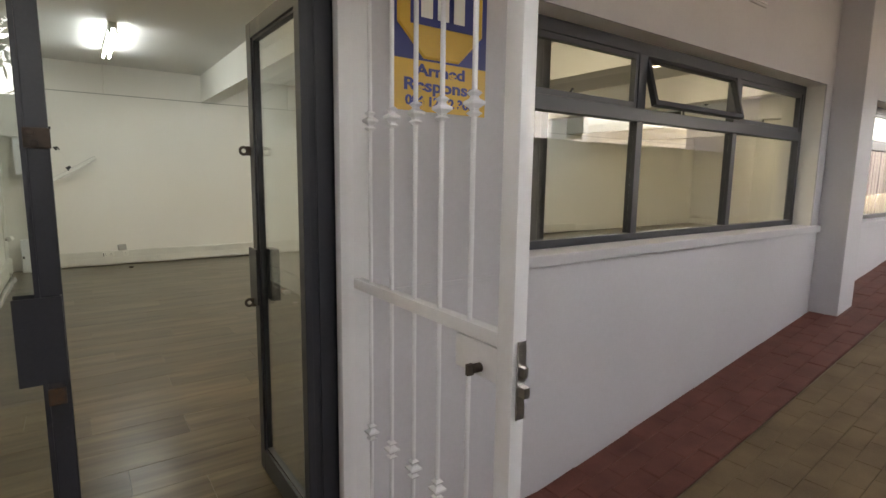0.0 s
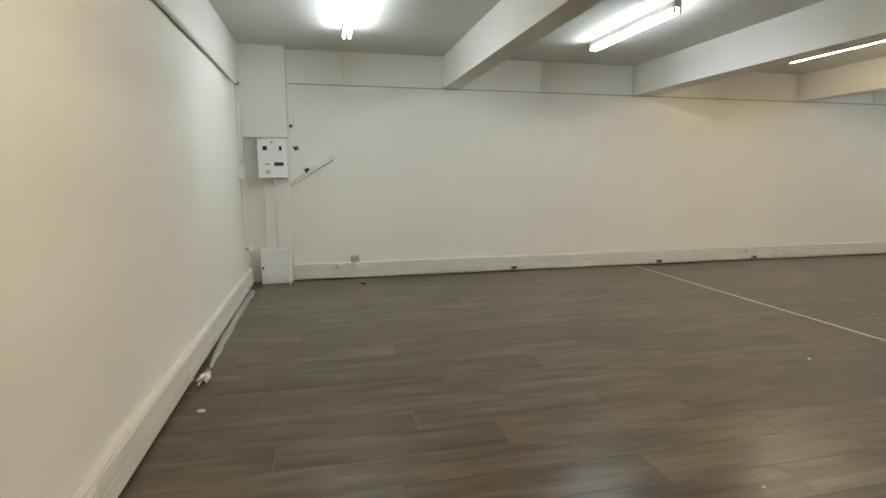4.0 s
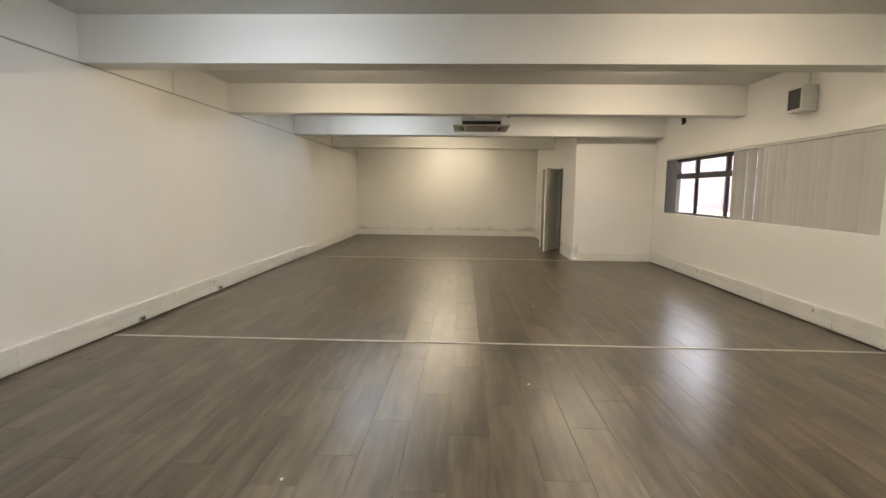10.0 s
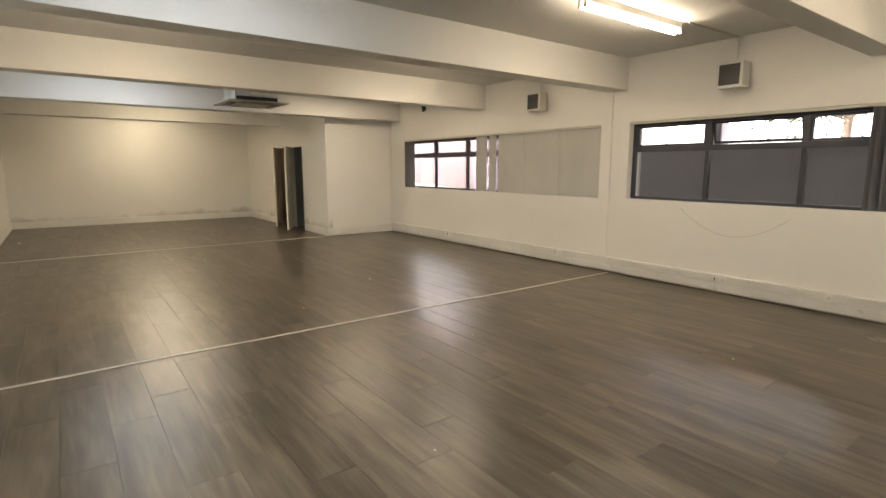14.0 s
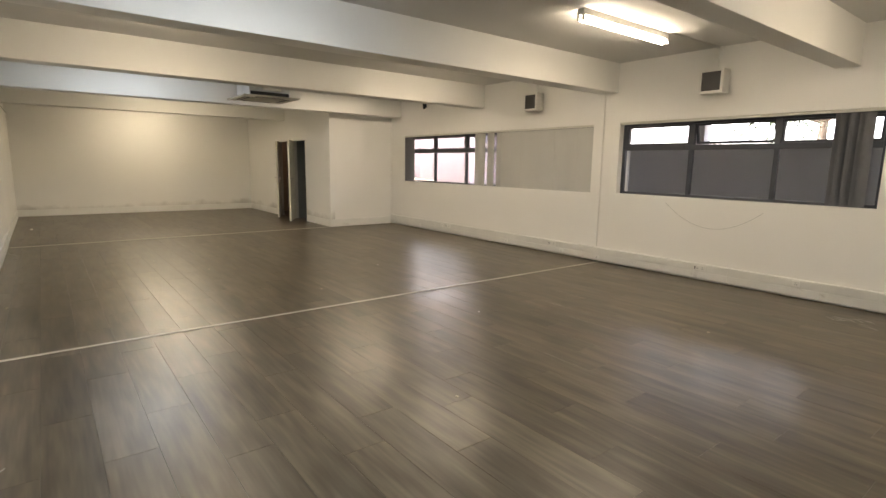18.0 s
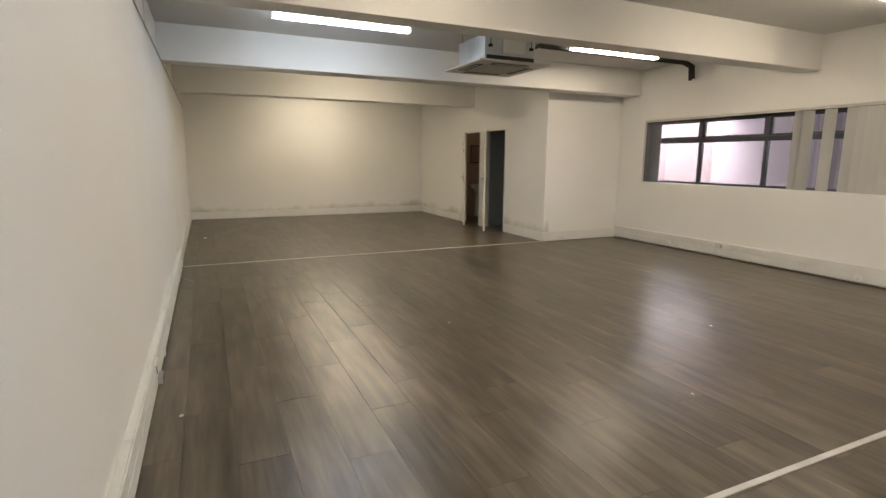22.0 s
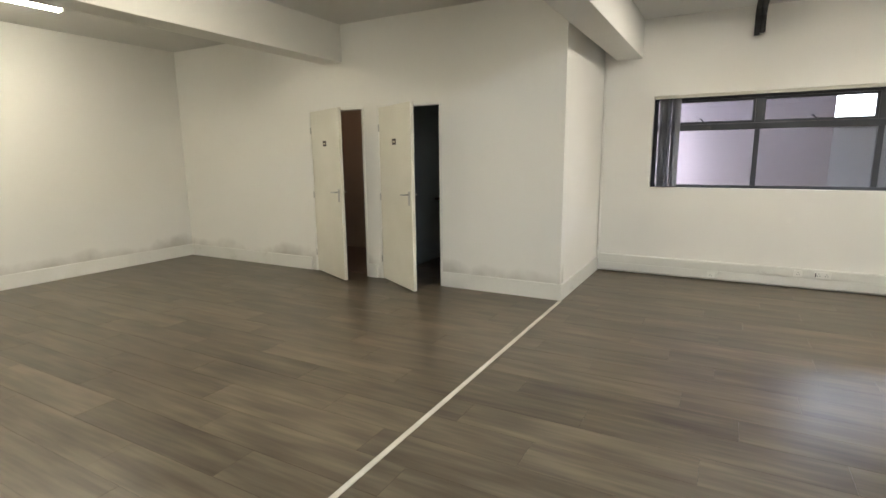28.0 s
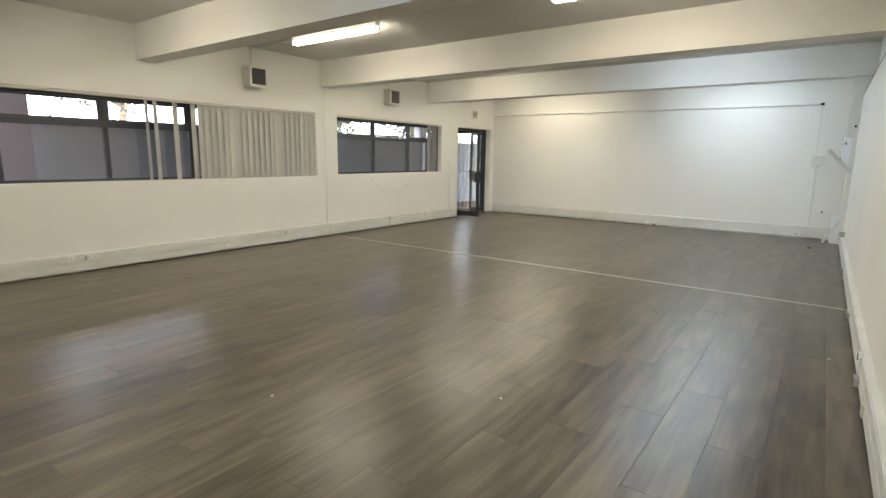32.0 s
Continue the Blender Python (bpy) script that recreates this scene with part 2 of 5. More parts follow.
M_DOORGLASS = glass_material("door_glass", (0.93, 0.95, 0.94), 1.9)
M_STRIP = material("floor_strip_metal", (0.50, 0.465, 0.41), (0.64, 0.60, 0.535), 0.45, 0.0, fine=60, coarse=5, wear=(0.30, 0.26, 0.21))
M_BED = plain("floor_bedding", (0.028, 0.024, 0.02), 0.9)
M_DOOR = material("door_leaf_paint", (0.70, 0.675, 0.58), (0.77, 0.745, 0.65), 0.42, fine=70, coarse=2, bump=0.08)
M_BLIND = cloth_material("blind_fabric", (0.57, 0.56, 0.515))
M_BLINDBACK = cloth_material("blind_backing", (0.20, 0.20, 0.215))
M_GRILLE = plain("dark_grille", (0.075, 0.072, 0.070), 0.8, var=0.4, fine=700, bump=0.6)
M_ACBODY = material("galvanised_sheet", (0.55, 0.57, 0.58), (0.70, 0.72, 0.73), 0.42, 0.35, fine=20, coarse=4)
M_ACPANEL = plain("cassette_panel_plastic", (0.62, 0.60, 0.53), 0.45, var=0.05)
M_ACFILTER = plain("cassette_grille", (0.47, 0.45, 0.39), 0.6, fine=500, bump=0.5)
M_PIPE = plain("black_pipe_foam", (0.022, 0.022, 0.024), 0.85, var=0.3, fine=150, bump=0.5)
M_PLANK = plank_material("vinyl_plank", False)
M_PLANKS = plank_material("vinyl_planks_joined", True)
M_OUTWALL = material("outer_wall_plaster", (0.54, 0.53, 0.555), (0.60, 0.59, 0.615), 0.8, fine=60, coarse=1.2, bump=0.1)
# Grey, lilac and pink steps hold the light's change along one run of wall.
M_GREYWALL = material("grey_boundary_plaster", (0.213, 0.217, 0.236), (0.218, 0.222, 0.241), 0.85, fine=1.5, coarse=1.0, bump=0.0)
M_LILACLIT = material("lilac_lit_plaster", (0.172, 0.149, 0.168), (0.176, 0.152, 0.171), 0.85, fine=1.5, coarse=1.0, bump=0.0)
M_PINKLIT = material("pink_lit_plaster", (0.110, 0.086, 0.088), (0.113, 0.088, 0.090), 0.85, fine=1.5, coarse=1.0, bump=0.0)
M_REDBRICK = material("red_paver", (0.100, 0.031, 0.022), (0.165, 0.057, 0.040), 0.85, fine=160, coarse=6, bump=0.5)
M_CREAM = material("cream_paver", (0.132, 0.090, 0.046), (0.195, 0.136, 0.070), 0.85, fine=160, coarse=5, bump=0.5)
M_GROUND = material("ground_cement", (0.15, 0.115, 0.075), (0.23, 0.18, 0.12), 0.95, fine=40, coarse=0.6, bump=0.4)
M_LEAF = material("strap_leaf", (0.08, 0.115, 0.045), (0.17, 0.215, 0.10), 0.5, fine=30, coarse=3)
M_TREE = material("tree_leaf", (0.014, 0.026, 0.010), (0.034, 0.052, 0.020), 0.55, fine=30, coarse=2)
M_BARK = material("bark", (0.05, 0.04, 0.03), (0.13, 0.10, 0.075), 0.95, fine=40, coarse=6, bump=0.8)
M_PEACH = material("washroom_paint", (0.45, 0.38, 0.315), (0.52, 0.44, 0.365), 0.5, fine=40, coarse=1)
M_PORCELAIN = plain("white_porcelain", (0.78, 0.77, 0.74), 0.12, var=0.03)
M_DARKTILE = plain("washroom_floor", (0.16, 0.12, 0.09), 0.4)
M_MIRROR = plain("mirror_glass", (0.6, 0.6, 0.6), 0.03, 1.0, var=0.02)
M_BLUE = plain("sign_blue", (0.012, 0.02, 0.16), 0.35, var=0.06)
M_YELLOW = plain("sign_yellow", (0.62, 0.37, 0.035), 0.35, var=0.06)
M_SIGNWHITE = plain("sign_white", (0.75, 0.74, 0.68), 0.4, var=0.04)
M_EXITPAPER = plain("exit_board", (0.56, 0.50, 0.38), 0.7)
M_INK = plain("dark_ink", (0.05, 0.04, 0.035), 0.7)
M_BULB = glow_material("washroom_bulb", (1.0, 0.66, 0.42), 6.5)
M_TUBE = {c: glow_material("tube_" + c, v, TUBE_GLOW) for c, v in (("warm", WARM), ("cool", COOL))}
M_TUBE["amber"] = glow_material("tube_amber", AMBER, TUBE_GLOW * 1.25)
M_HOUSE = plain("far_house_wall", (0.72, 0.71, 0.69), 0.8)
M_ROOF = plain("far_house_roof", (0.16, 0.10, 0.08), 0.8)
M_FILLER = material("dry_filler", (0.30, 0.28, 0.25), (0.52, 0.50, 0.46), 0.8, fine=70, coarse=14)
M_BRIGHT = plain("worn_bright_aluminium", (0.72, 0.72, 0.72), 0.42)
M_REDTAPE = plain("faded_red_tape", (0.50, 0.16, 0.14), 0.5)
# The storeroom's dim bluish daylight, put into the wall colour.
M_STOREDIM = material("storeroom_dim_daylight", (0.27, 0.30, 0.315), (0.32, 0.35, 0.36), 0.6, fine=40, coarse=1)
M_FILM = plain("clear_plastic_film", (0.40, 0.39, 0.365), 0.25, fine=30, coarse=20, bump=0.6, depth=0.01)


# ---- mesh helpers ----
def box(bm, x0, x1, y0, y1, z0, z1, bevel=0.0, m=None):
    mat = Matrix.LocRotScale(((x0 + x1) / 2, (y0 + y1) / 2, (z0 + z1) / 2), None, (abs(x1 - x0), abs(y1 - y0), abs(z1 - z0)))
    vs = bmesh.ops.create_cube(bm, size=1, matrix=(m @ mat) if m else mat)["verts"]
    if bevel:
        es = list({e for v in vs for e in v.link_edges})
        bmesh.ops.bevel(bm, geom=es, offset=bevel, segments=2, affect="EDGES", profile=0.6)
    return bm


def boxes(*rows, bevel=0.0):
    bm = bmesh.new()
    for r in rows:
        box(bm, *r, bevel=bevel)
    return bm


def rod(bm, a, b, r, seg=10, r2=None):
    a, b = Vector(a), Vector(b)
    d = b - a
    m = Matrix.Translation((a + b) / 2) @ d.to_track_quat("Z", "Y").to_matrix().to_4x4()
    bmesh.ops.create_cone(bm, cap_ends=True, segments=seg, radius1=r, radius2=r if r2 is None else r2, depth=d.length, matrix=m)
    return bm


def bent(bm, pts, r, seg=8):
    """A tube along a line of points."""
    for a, b in zip(pts, pts[1:]):
        rod(bm, a, b, r, seg)
    for p in pts[1:-1]:
        bmesh.ops.create_icosphere(bm, subdivisions=1, radius=r * 1.02, matrix=Matrix.Translation(p))
    return bm


def finish(ob, mat, smooth=None):
    ob.data.materials.append(mat)
    if smooth:
        for f in ob.data.polygons:
            f.use_smooth = True
        ob.data.set_sharp_from_angle(angle=radians(smooth))
    return ob


def mesh(name, bm, mat, smooth=None):
    me = bpy.data.meshes.new(name)
    bmesh.ops.recalc_face_normals(bm, faces=bm.faces)
    bm.to_mesh(me)
    bm.free()
    return finish(new(name, me), mat, smooth)


def structure(name, bm, mat, label=""):
    return tagged(mesh(name, bm, mat), label, kind="structure")


def part(name, bm, mat, parent, label="", smooth=None):
    ob = mesh(name, bm, mat, smooth)
    ob.parent = parent
    return tagged(ob, label)


def thing(name, label, category, group="", at=(0, 0, 0), kind=""):
    ob = new(name)
    ob.empty_display_size = 0.1
    ob.location = at
    return tagged(ob, label, category, group, kind)


def sheet(bm, xs, zs, hole, put):
    """Cells of a slab between grid lines, with the cells for which hole() is true left out; put(u, v, side) gives a corner."""
    vert = {}

    def v(i, j, s):
        if (i, j, s) not in vert:
            vert[i, j, s] = bm.verts.new(put(xs[i], zs[j], s))
        return vert[i, j, s]

    nx, nz = len(xs) - 1, len(zs) - 1
    solid = {(i, j) for i in range(nx) for j in range(nz) if not hole((xs[i] + xs[i + 1]) / 2, (zs[j] + zs[j + 1]) / 2)}
    for i, j in solid:
        for s in (0, 1):
            bm.faces.new([v(i, j, s), v(i + 1, j, s), v(i + 1, j + 1, s), v(i, j + 1, s)])
        for di, dj, a, b in ((-1, 0, (i, j), (i, j + 1)), (1, 0, (i + 1, j), (i + 1, j + 1)), (0, -1, (i, j), (i + 1, j)), (0, 1, (i, j + 1), (i + 1, j + 1))):
            if (i + di, j + dj) not in solid:
                bm.faces.new([v(*a, 0), v(*b, 0), v(*b, 1), v(*a, 1)])
    return bm


def wall_x(y0, y1, x0, x1, z0, z1, holes=()):
    """A wall along x between two faces y0 and y1, with openings (x0, x1, z0, z1)."""
    xs = sorted({x0, x1, *(h[0] for h in holes), *(h[1] for h in holes)})
    zs = sorted({z0, z1, *(h[2] for h in holes), *(h[3] for h in holes)})
    return sheet(bmesh.new(), xs, zs, lambda x, z: any(h[0] < x < h[1] and h[2] < z < h[3] for h in holes), lambda u, v, s: (u, y1 if s else y0, v))


def lettering(text, size, depth=0.001, bold=0.0):
    """The text as a mesh in the x-z plane, centred, facing -y."""
    cu = bpy.data.curves.new("letters", "FONT")
    cu.body, cu.size, cu.extrude = text, size, depth
    cu.offset = bold
    cu.align_x, cu.align_y = "CENTER", "CENTER"
    tmp = bpy.data.objects.new("letters", cu)
    me = tmp.to_mesh()
    bm = bmesh.new()
    bm.from_mesh(me)
    bpy.data.objects.remove(tmp)
    bm.transform(Matrix.Rotation(radians(90), 4, "X"))
    return bm


def islands(bm):
    """The separate pieces of a mesh, each as a mesh of its own."""
    left, out = set(bm.faces), []
    while left:
        todo, got = [left.pop()], []
        while todo:
            f = todo.pop()
            got.append(f)
            for v in f.verts:
                for g in v.link_faces:
                    if g in left:
                        left.discard(g)
                        todo.append(g)
        piece, made = bmesh.new(), {}
        for f in got:
            for v in f.verts:
                if v not in made:
                    made[v] = piece.verts.new(v.co)
            piece.faces.new([made[v] for v in f.verts])
        out.append(piece)
    bm.free()
    return out


# ---- structure ----
tagged(structure("wall_window", wall_x(OUT + 0.01, 0.0, -0.2, L + 0.2, 0.0, H, [W1, W2, DOOR]), M_WALL), "cream-white painted window wall with deep reveals")
outer = structure("wall_outer_skin", wall_x(OUT, OUT + 0.01, -3.0, L + 3, -0.6, 3.9, [W1, W2, DOOR]), M_OUTWALL, "off-white plastered outer wall face")
structure("wall_long", boxes((0, L, W, W + 0.25, 0, SOFFIT), (0, L, W + 0.03, W + 0.25, SOFFIT, H)), M_WALL, "long cream-white wall with a shallow ledge")
structure("wall_end", boxes((-0.2, 0, 0, W + 0.25, 0, H)), M_WALL, "plain white end wall beside the entrance")
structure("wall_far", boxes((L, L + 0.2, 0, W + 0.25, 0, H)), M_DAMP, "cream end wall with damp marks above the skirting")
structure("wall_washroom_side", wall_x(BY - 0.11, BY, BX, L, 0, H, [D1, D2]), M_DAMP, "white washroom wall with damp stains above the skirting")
structure("wall_washroom_front", boxes((BX, BX + 0.11, 0, BY - 0.11, 0, H)), M_WALL, "white washroom end wall")
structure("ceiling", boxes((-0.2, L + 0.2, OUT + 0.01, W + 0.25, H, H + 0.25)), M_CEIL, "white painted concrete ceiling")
structure("roof_slab", boxes((-3.0, L + 3, OUT + 0.012, W + 1, 3.7, 3.9)), M_OUTWALL, "flat roof slab")
for b0, b1 in BEAMS:
    if b0 > BX:
        structure("beam", box(bmesh.new(), b0, b1, BY, W + 0.03, SOFFIT, H - 0.001, bevel=0.006), M_BEAM, "white painted concrete beam across the room")
    else:
        structure("beam", box(bmesh.new(), b0, b1, 0, W + 0.03, SOFFIT, H - 0.001, bevel=0.006), M_BEAM, "white painted concrete beam across the room")
structure("floor_bed", boxes((-0.2, L + 0.2, OUT + 0.01, W + 0.25, -0.25, -0.006)), M_BED, "dark bedding under the planks")
structure("bulkhead", box(bmesh.new(), 0, 0.55, 7.36, W + 0.03, 1.885, H, bevel=0.004), M_WALL, "white boxed-in bulkhead in the corner")
structure("pilaster", box(bmesh.new(), 0.22, 0.54, 7.43, W, 0, 1.885, bevel=0.004), M_WALL, "white plastered pilaster")


# skirtings and cable trunking
def trunking(name, a, b, side, label):
    """Two-tier trunking with lids along a wall; side is the way that it faces."""
    o = thing(name, label, "trunking", "cable trunking", kind="structure")
    d = (Vector(b) - Vector(a)).normalized()
    s = Vector(side)

    def run(u0, u1, out0, out1, z0, z1, bev):
        p, q = Vector(a) + d * u0 + s * out0, Vector(a) + d * u1 + s * out1
        return box(bmesh.new(), min(p.x, q.x), max(p.x, q.x), min(p.y, q.y), max(p.y, q.y), z0, z1, bevel=bev)

    n = (Vector(b) - Vector(a)).length
    part("trunking_body", run(0, n, 0, 0.040, 0.018, 0.222, 0.003), M_TRUNK, o)
    cuts = [0.0]
    while cuts[-1] < n - 2.2:
        cuts.append(cuts[-1] + 2.0)
    cuts.append(n)
    for u, v in zip(cuts, cuts[1:]):
        part("upper_lid", run(u + 0.002, v - 0.002, 0.040, 0.046, 0.132, 0.213, 0.002), M_TRUNK, o)
        part("lower_lid", run(u + 0.002, v - 0.002, 0.040, 0.045, 0.026, 0.118, 0.002), M_TRUNK, o)
    return o


trunking("trunking_long", (0.55, W, 0), (11.9, W, 0), (0, -1, 0), "white two-tier cable trunking along the long wall")
trunking("trunking_window", (1.70, 0, 0), (BX - 0.03, 0, 0), (0, 1, 0), "white two-tier cable trunking under the windows")
trunking("trunking_end", (0, 0.06, 0), (0, 7.30, 0), (1, 0, 0), "white two-tier cable trunking along the end wall")


def skirting(a, b, side):
    d = Vector(side)
    p, q = Vector(a), Vector(b) + d * 0.022
    bm = box(bmesh.new(), min(p.x, q.x), max(p.x, q.x), min(p.y, q.y), max(p.y, q.y), 0.0, 0.172, bevel=0.007)
    return structure("baseboard", bm, M_SKIRT, "white enamelled skirting board")


skirting((11.9, W, 0), (L, W, 0), (0, -1, 0))
skirting((L, BY, 0), (L, W - 0.024, 0), (-1, 0, 0))
skirting((BX - 0.022, BY, 0), (D1[0] - 0.01, BY, 0), (0, 1, 0))
skirting((D2[1] + 0.06, BY, 0), (L - 0.024, BY, 0), (0, 1, 0))
skirting((D1[1] + 0.05, BY, 0), (D2[0] - 0.01, BY, 0), (0, 1, 0))
skirting((BX, 0.05, 0), (BX, BY - 0.002, 0), (-1, 0, 0))

structure("ledge_strip", boxes((0.56, L - 0.001, W - 0.010, W - 0.0005, SOFFIT - 0.014, SOFFIT - 0.002)), M_GREYPL, "thin grey strip just under the wall ledge")

# floor strips over the joints
for i, (x, y0, y1) in enumerate(((5.640, 0.05, W - 0.05), (11.872, BY + 0.03, W - 0.05))):
    strip = thing("threshold_strip", "pale worn metal strip across the floor", "floor strip", "floor strips", (x, y0, 0), kind="structure")
    cuts = [y0, y0 + (y1 - y0) * 0.38, y0 + (y1 - y0) * 0.73, y1]
    for a, b in zip(cuts, cuts[1:]):
        bm = box(bmesh.new(), -0.016, 0.016, a - y0 + 0.001, b - y0 - 0.001, 0.0, 0.007, bevel=0.003)
        part("strip_length", bm, M_STRIP, strip)


# ---- windows ----
def window(name, op, lights, open_light, label):
    """Steel window: fixed lower lights, top-hung upper ones."""
    x0, x1, z0, z1 = op
    o = thing(name, label, "window", "", ((x0 + x1) / 2, 0, z0), kind="structure")
    o.location = (0, 0, 0)
    ya, yb = -0.155, -0.105
    tz = 1.765
    fr = bmesh.new()
    for r in ((x0, x1, z0, z0 + 0.04), (x0, x1, z1 - 0.06, z1), (x0, x0 + 0.045, z0 + 0.04, z1 - 0.06), (x1 - 0.045, x1, z0 + 0.04, z1 - 0.06)):
        box(fr, r[0], r[1], ya, yb, r[2], r[3])
    part("window_frame", fr, M_FRAME, o)
    part("transom", boxes((x0 + 0.046, x1 - 0.046, ya - 0.004, yb + 0.004, tz - 0.035, tz + 0.035), bevel=0.003), M_FRAME, o)
    step = (x1 - x0) / lights
    for i in range(1, lights):
        x = x0 + i * step
        part("mullion", boxes((x - 0.026, x + 0.026, ya - 0.001, yb + 0.001, z0 + 0.041, tz - 0.036), (x - 0.034, x + 0.034, ya - 0.001, yb + 0.001, tz + 0.036, z1 - 0.061)), M_FRAME, o)
    for i in range(lights):
        a, b = x0 + i * step + (0.045 if i == 0 else 0.027), x0 + (i + 1) * step - (0.045 if i == lights - 1 else 0.027)
        pane = part("pane", boxes((a, b, -0.134, -0.130, z0 + 0.04, tz - 0.035)), M_GLASS, o)
        pane.visible_shadow = False
        # the upper light swings about its top edge
        a, b, c, d = a + 0.008, b - 0.008, tz + 0.037, z1 - 0.062
        hinge = Matrix.Translation((0, -0.13, d)) @ Matrix.Rotation(radians(-16 if i == open_light else 0), 4, "X") @ Matrix.Translation((0, 0.13, -d))
        sash = bmesh.new()
        for r in ((a, b, c, c + 0.028), (a, b, d - 0.026, d), (a, a + 0.026, c + 0.028, d - 0.026), (b - 0.026, b, c + 0.028, d - 0.026)):
            box(sash, r[0], r[1], -0.15, -0.118, r[2], r[3], m=hinge)
        s = part("sash", sash, M_FRAME, o)
        g = bmesh.new()
        box(g, a + 0.024, b - 0.024, -0.136, -0.132, c + 0.026, d - 0.024, m=hinge)
        glass = part("sash_pane", g, M_GLASS, s)
        glass.visible_shadow = False
        stay = bmesh.new()
        bent(stay, [((a + b) / 2, -0.10, tz + 0.036), ((a + b) / 2 + 0.01, -0.085, tz + 0.06), ((a + b) / 2 + 0.05, -0.078, tz + 0.10)], 0.006)
        part("stay", stay, M_BLACK, s, "small black window stay")
    part("inner_sill", boxes((x0, x1, -0.104, -0.001, z0 - 0.0, z0 + 0.006)), M_WALL, o)
    part("outer_sill", boxes((x0 - 0.06, x1 + 0.1, OUT - 0.03, -0.156, z0 - 0.05, z0 + 0.002), bevel=0.004), M_OUTWALL, o)
    return o


window("window_1", W1, 5, -1, "long charcoal steel window with five bays of fixed and top-hung lights")
window("window_2", W2, 3, 1, "charcoal steel window with three bays, the middle top light open")


def blinds(name, op, slats, label):
    """Vertical blinds: head rail, hanging slats (x, turn in degrees, has weight)."""
    x0, x1, z0, z1 = op
    o = thing(name, label, "blinds", "window blinds", (x0, 0, z1))
    inv = Matrix.Translation((-x0, 0, -z1))
    bm = boxes((x0 + 0.004, x1 - 0.004, -0.052, -0.012, z1 - 0.034, z1 - 0.003), bevel=0.003)
    bm.transform(inv)
    part("head_rail", bm, M_ACPANEL, o, "beige aluminium head rail")
    rng = random.Random(len(slats))
    for x, turn, drop in slats:
        m = inv @ Matrix.Translation((x, -0.034, 0)) @ Matrix.Rotation(radians(turn + rng.uniform(-3, 3)), 4, "Z")
        bm = bmesh.new()
        wd, n = 0.127, 4
        za, zb = z0 + 0.012 + drop, z1 - 0.04
        for s in (0, 1):
            for i in range(n):
                u0, u1 = -wd / 2 + wd * i / n, -wd / 2 + wd * (i + 1) / n
                c0, c1 = 0.006 * (1 - (2 * u0 / wd) ** 2), 0.006 * (1 - (2 * u1 / wd) ** 2)
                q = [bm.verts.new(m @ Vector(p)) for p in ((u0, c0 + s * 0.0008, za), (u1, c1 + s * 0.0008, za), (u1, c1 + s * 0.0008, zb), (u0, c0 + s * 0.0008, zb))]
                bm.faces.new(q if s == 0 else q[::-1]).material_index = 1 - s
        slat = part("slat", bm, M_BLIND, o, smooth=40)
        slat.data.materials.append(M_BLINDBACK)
    return o


swing = random.Random(41)
closed = [(5.985 + i * 0.098, -5 if i in (7, 15) else swing.uniform(9, 17), 0.0) for i in range(21)]
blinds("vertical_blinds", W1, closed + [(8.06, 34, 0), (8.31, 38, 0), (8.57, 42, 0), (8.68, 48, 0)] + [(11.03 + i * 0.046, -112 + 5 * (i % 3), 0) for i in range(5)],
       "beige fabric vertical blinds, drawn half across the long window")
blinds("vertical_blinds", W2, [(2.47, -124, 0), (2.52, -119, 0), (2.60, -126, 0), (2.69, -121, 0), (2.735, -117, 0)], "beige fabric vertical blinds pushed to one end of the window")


# ---- entrance doors and gate ----
DY0, DY1 = -0.215, -0.165
entry = thing("door_1", "charcoal metal entrance door frame with a fixed glazed side", "door frame", kind="structure")
fr = bmesh.new()
x0, x1, _, z1 = DOOR
for r in ((x0, x0 + 0.05, 0.0, z1), (x1 - 0.135, x1, 0.0, z1), (x0 + 0.05, x1 - 0.135, z1 - 0.055, z1)):
    box(fr, r[0], r[1], DY0 - 0.03, DY1 + 0.03, r[2], r[3])
part("door_frame", fr, M_FRAME, entry)
part("door_stop", boxes((1.412, 1.436, -0.283, -0.236, 0.009, z1 - 0.06), bevel=0.002), M_FRAME, entry)
part("jamb_groove", boxes((1.4365, 1.464, -0.268, -0.238, 0.009, z1 - 0.06)), M_FRAME, entry)
part("jamb_face", boxes((1.4645, 1.5195, -0.272, -0.240, 0.009, z1 - 0.06), bevel=0.002), M_FRAME, entry)
part("sill_plate", boxes((x0 + 0.05, x1 - 0.135, DY0 - 0.04, DY1 + 0.04, -0.004, 0.008), bevel=0.002), M_STEEL, entry, "worn metal door sill")


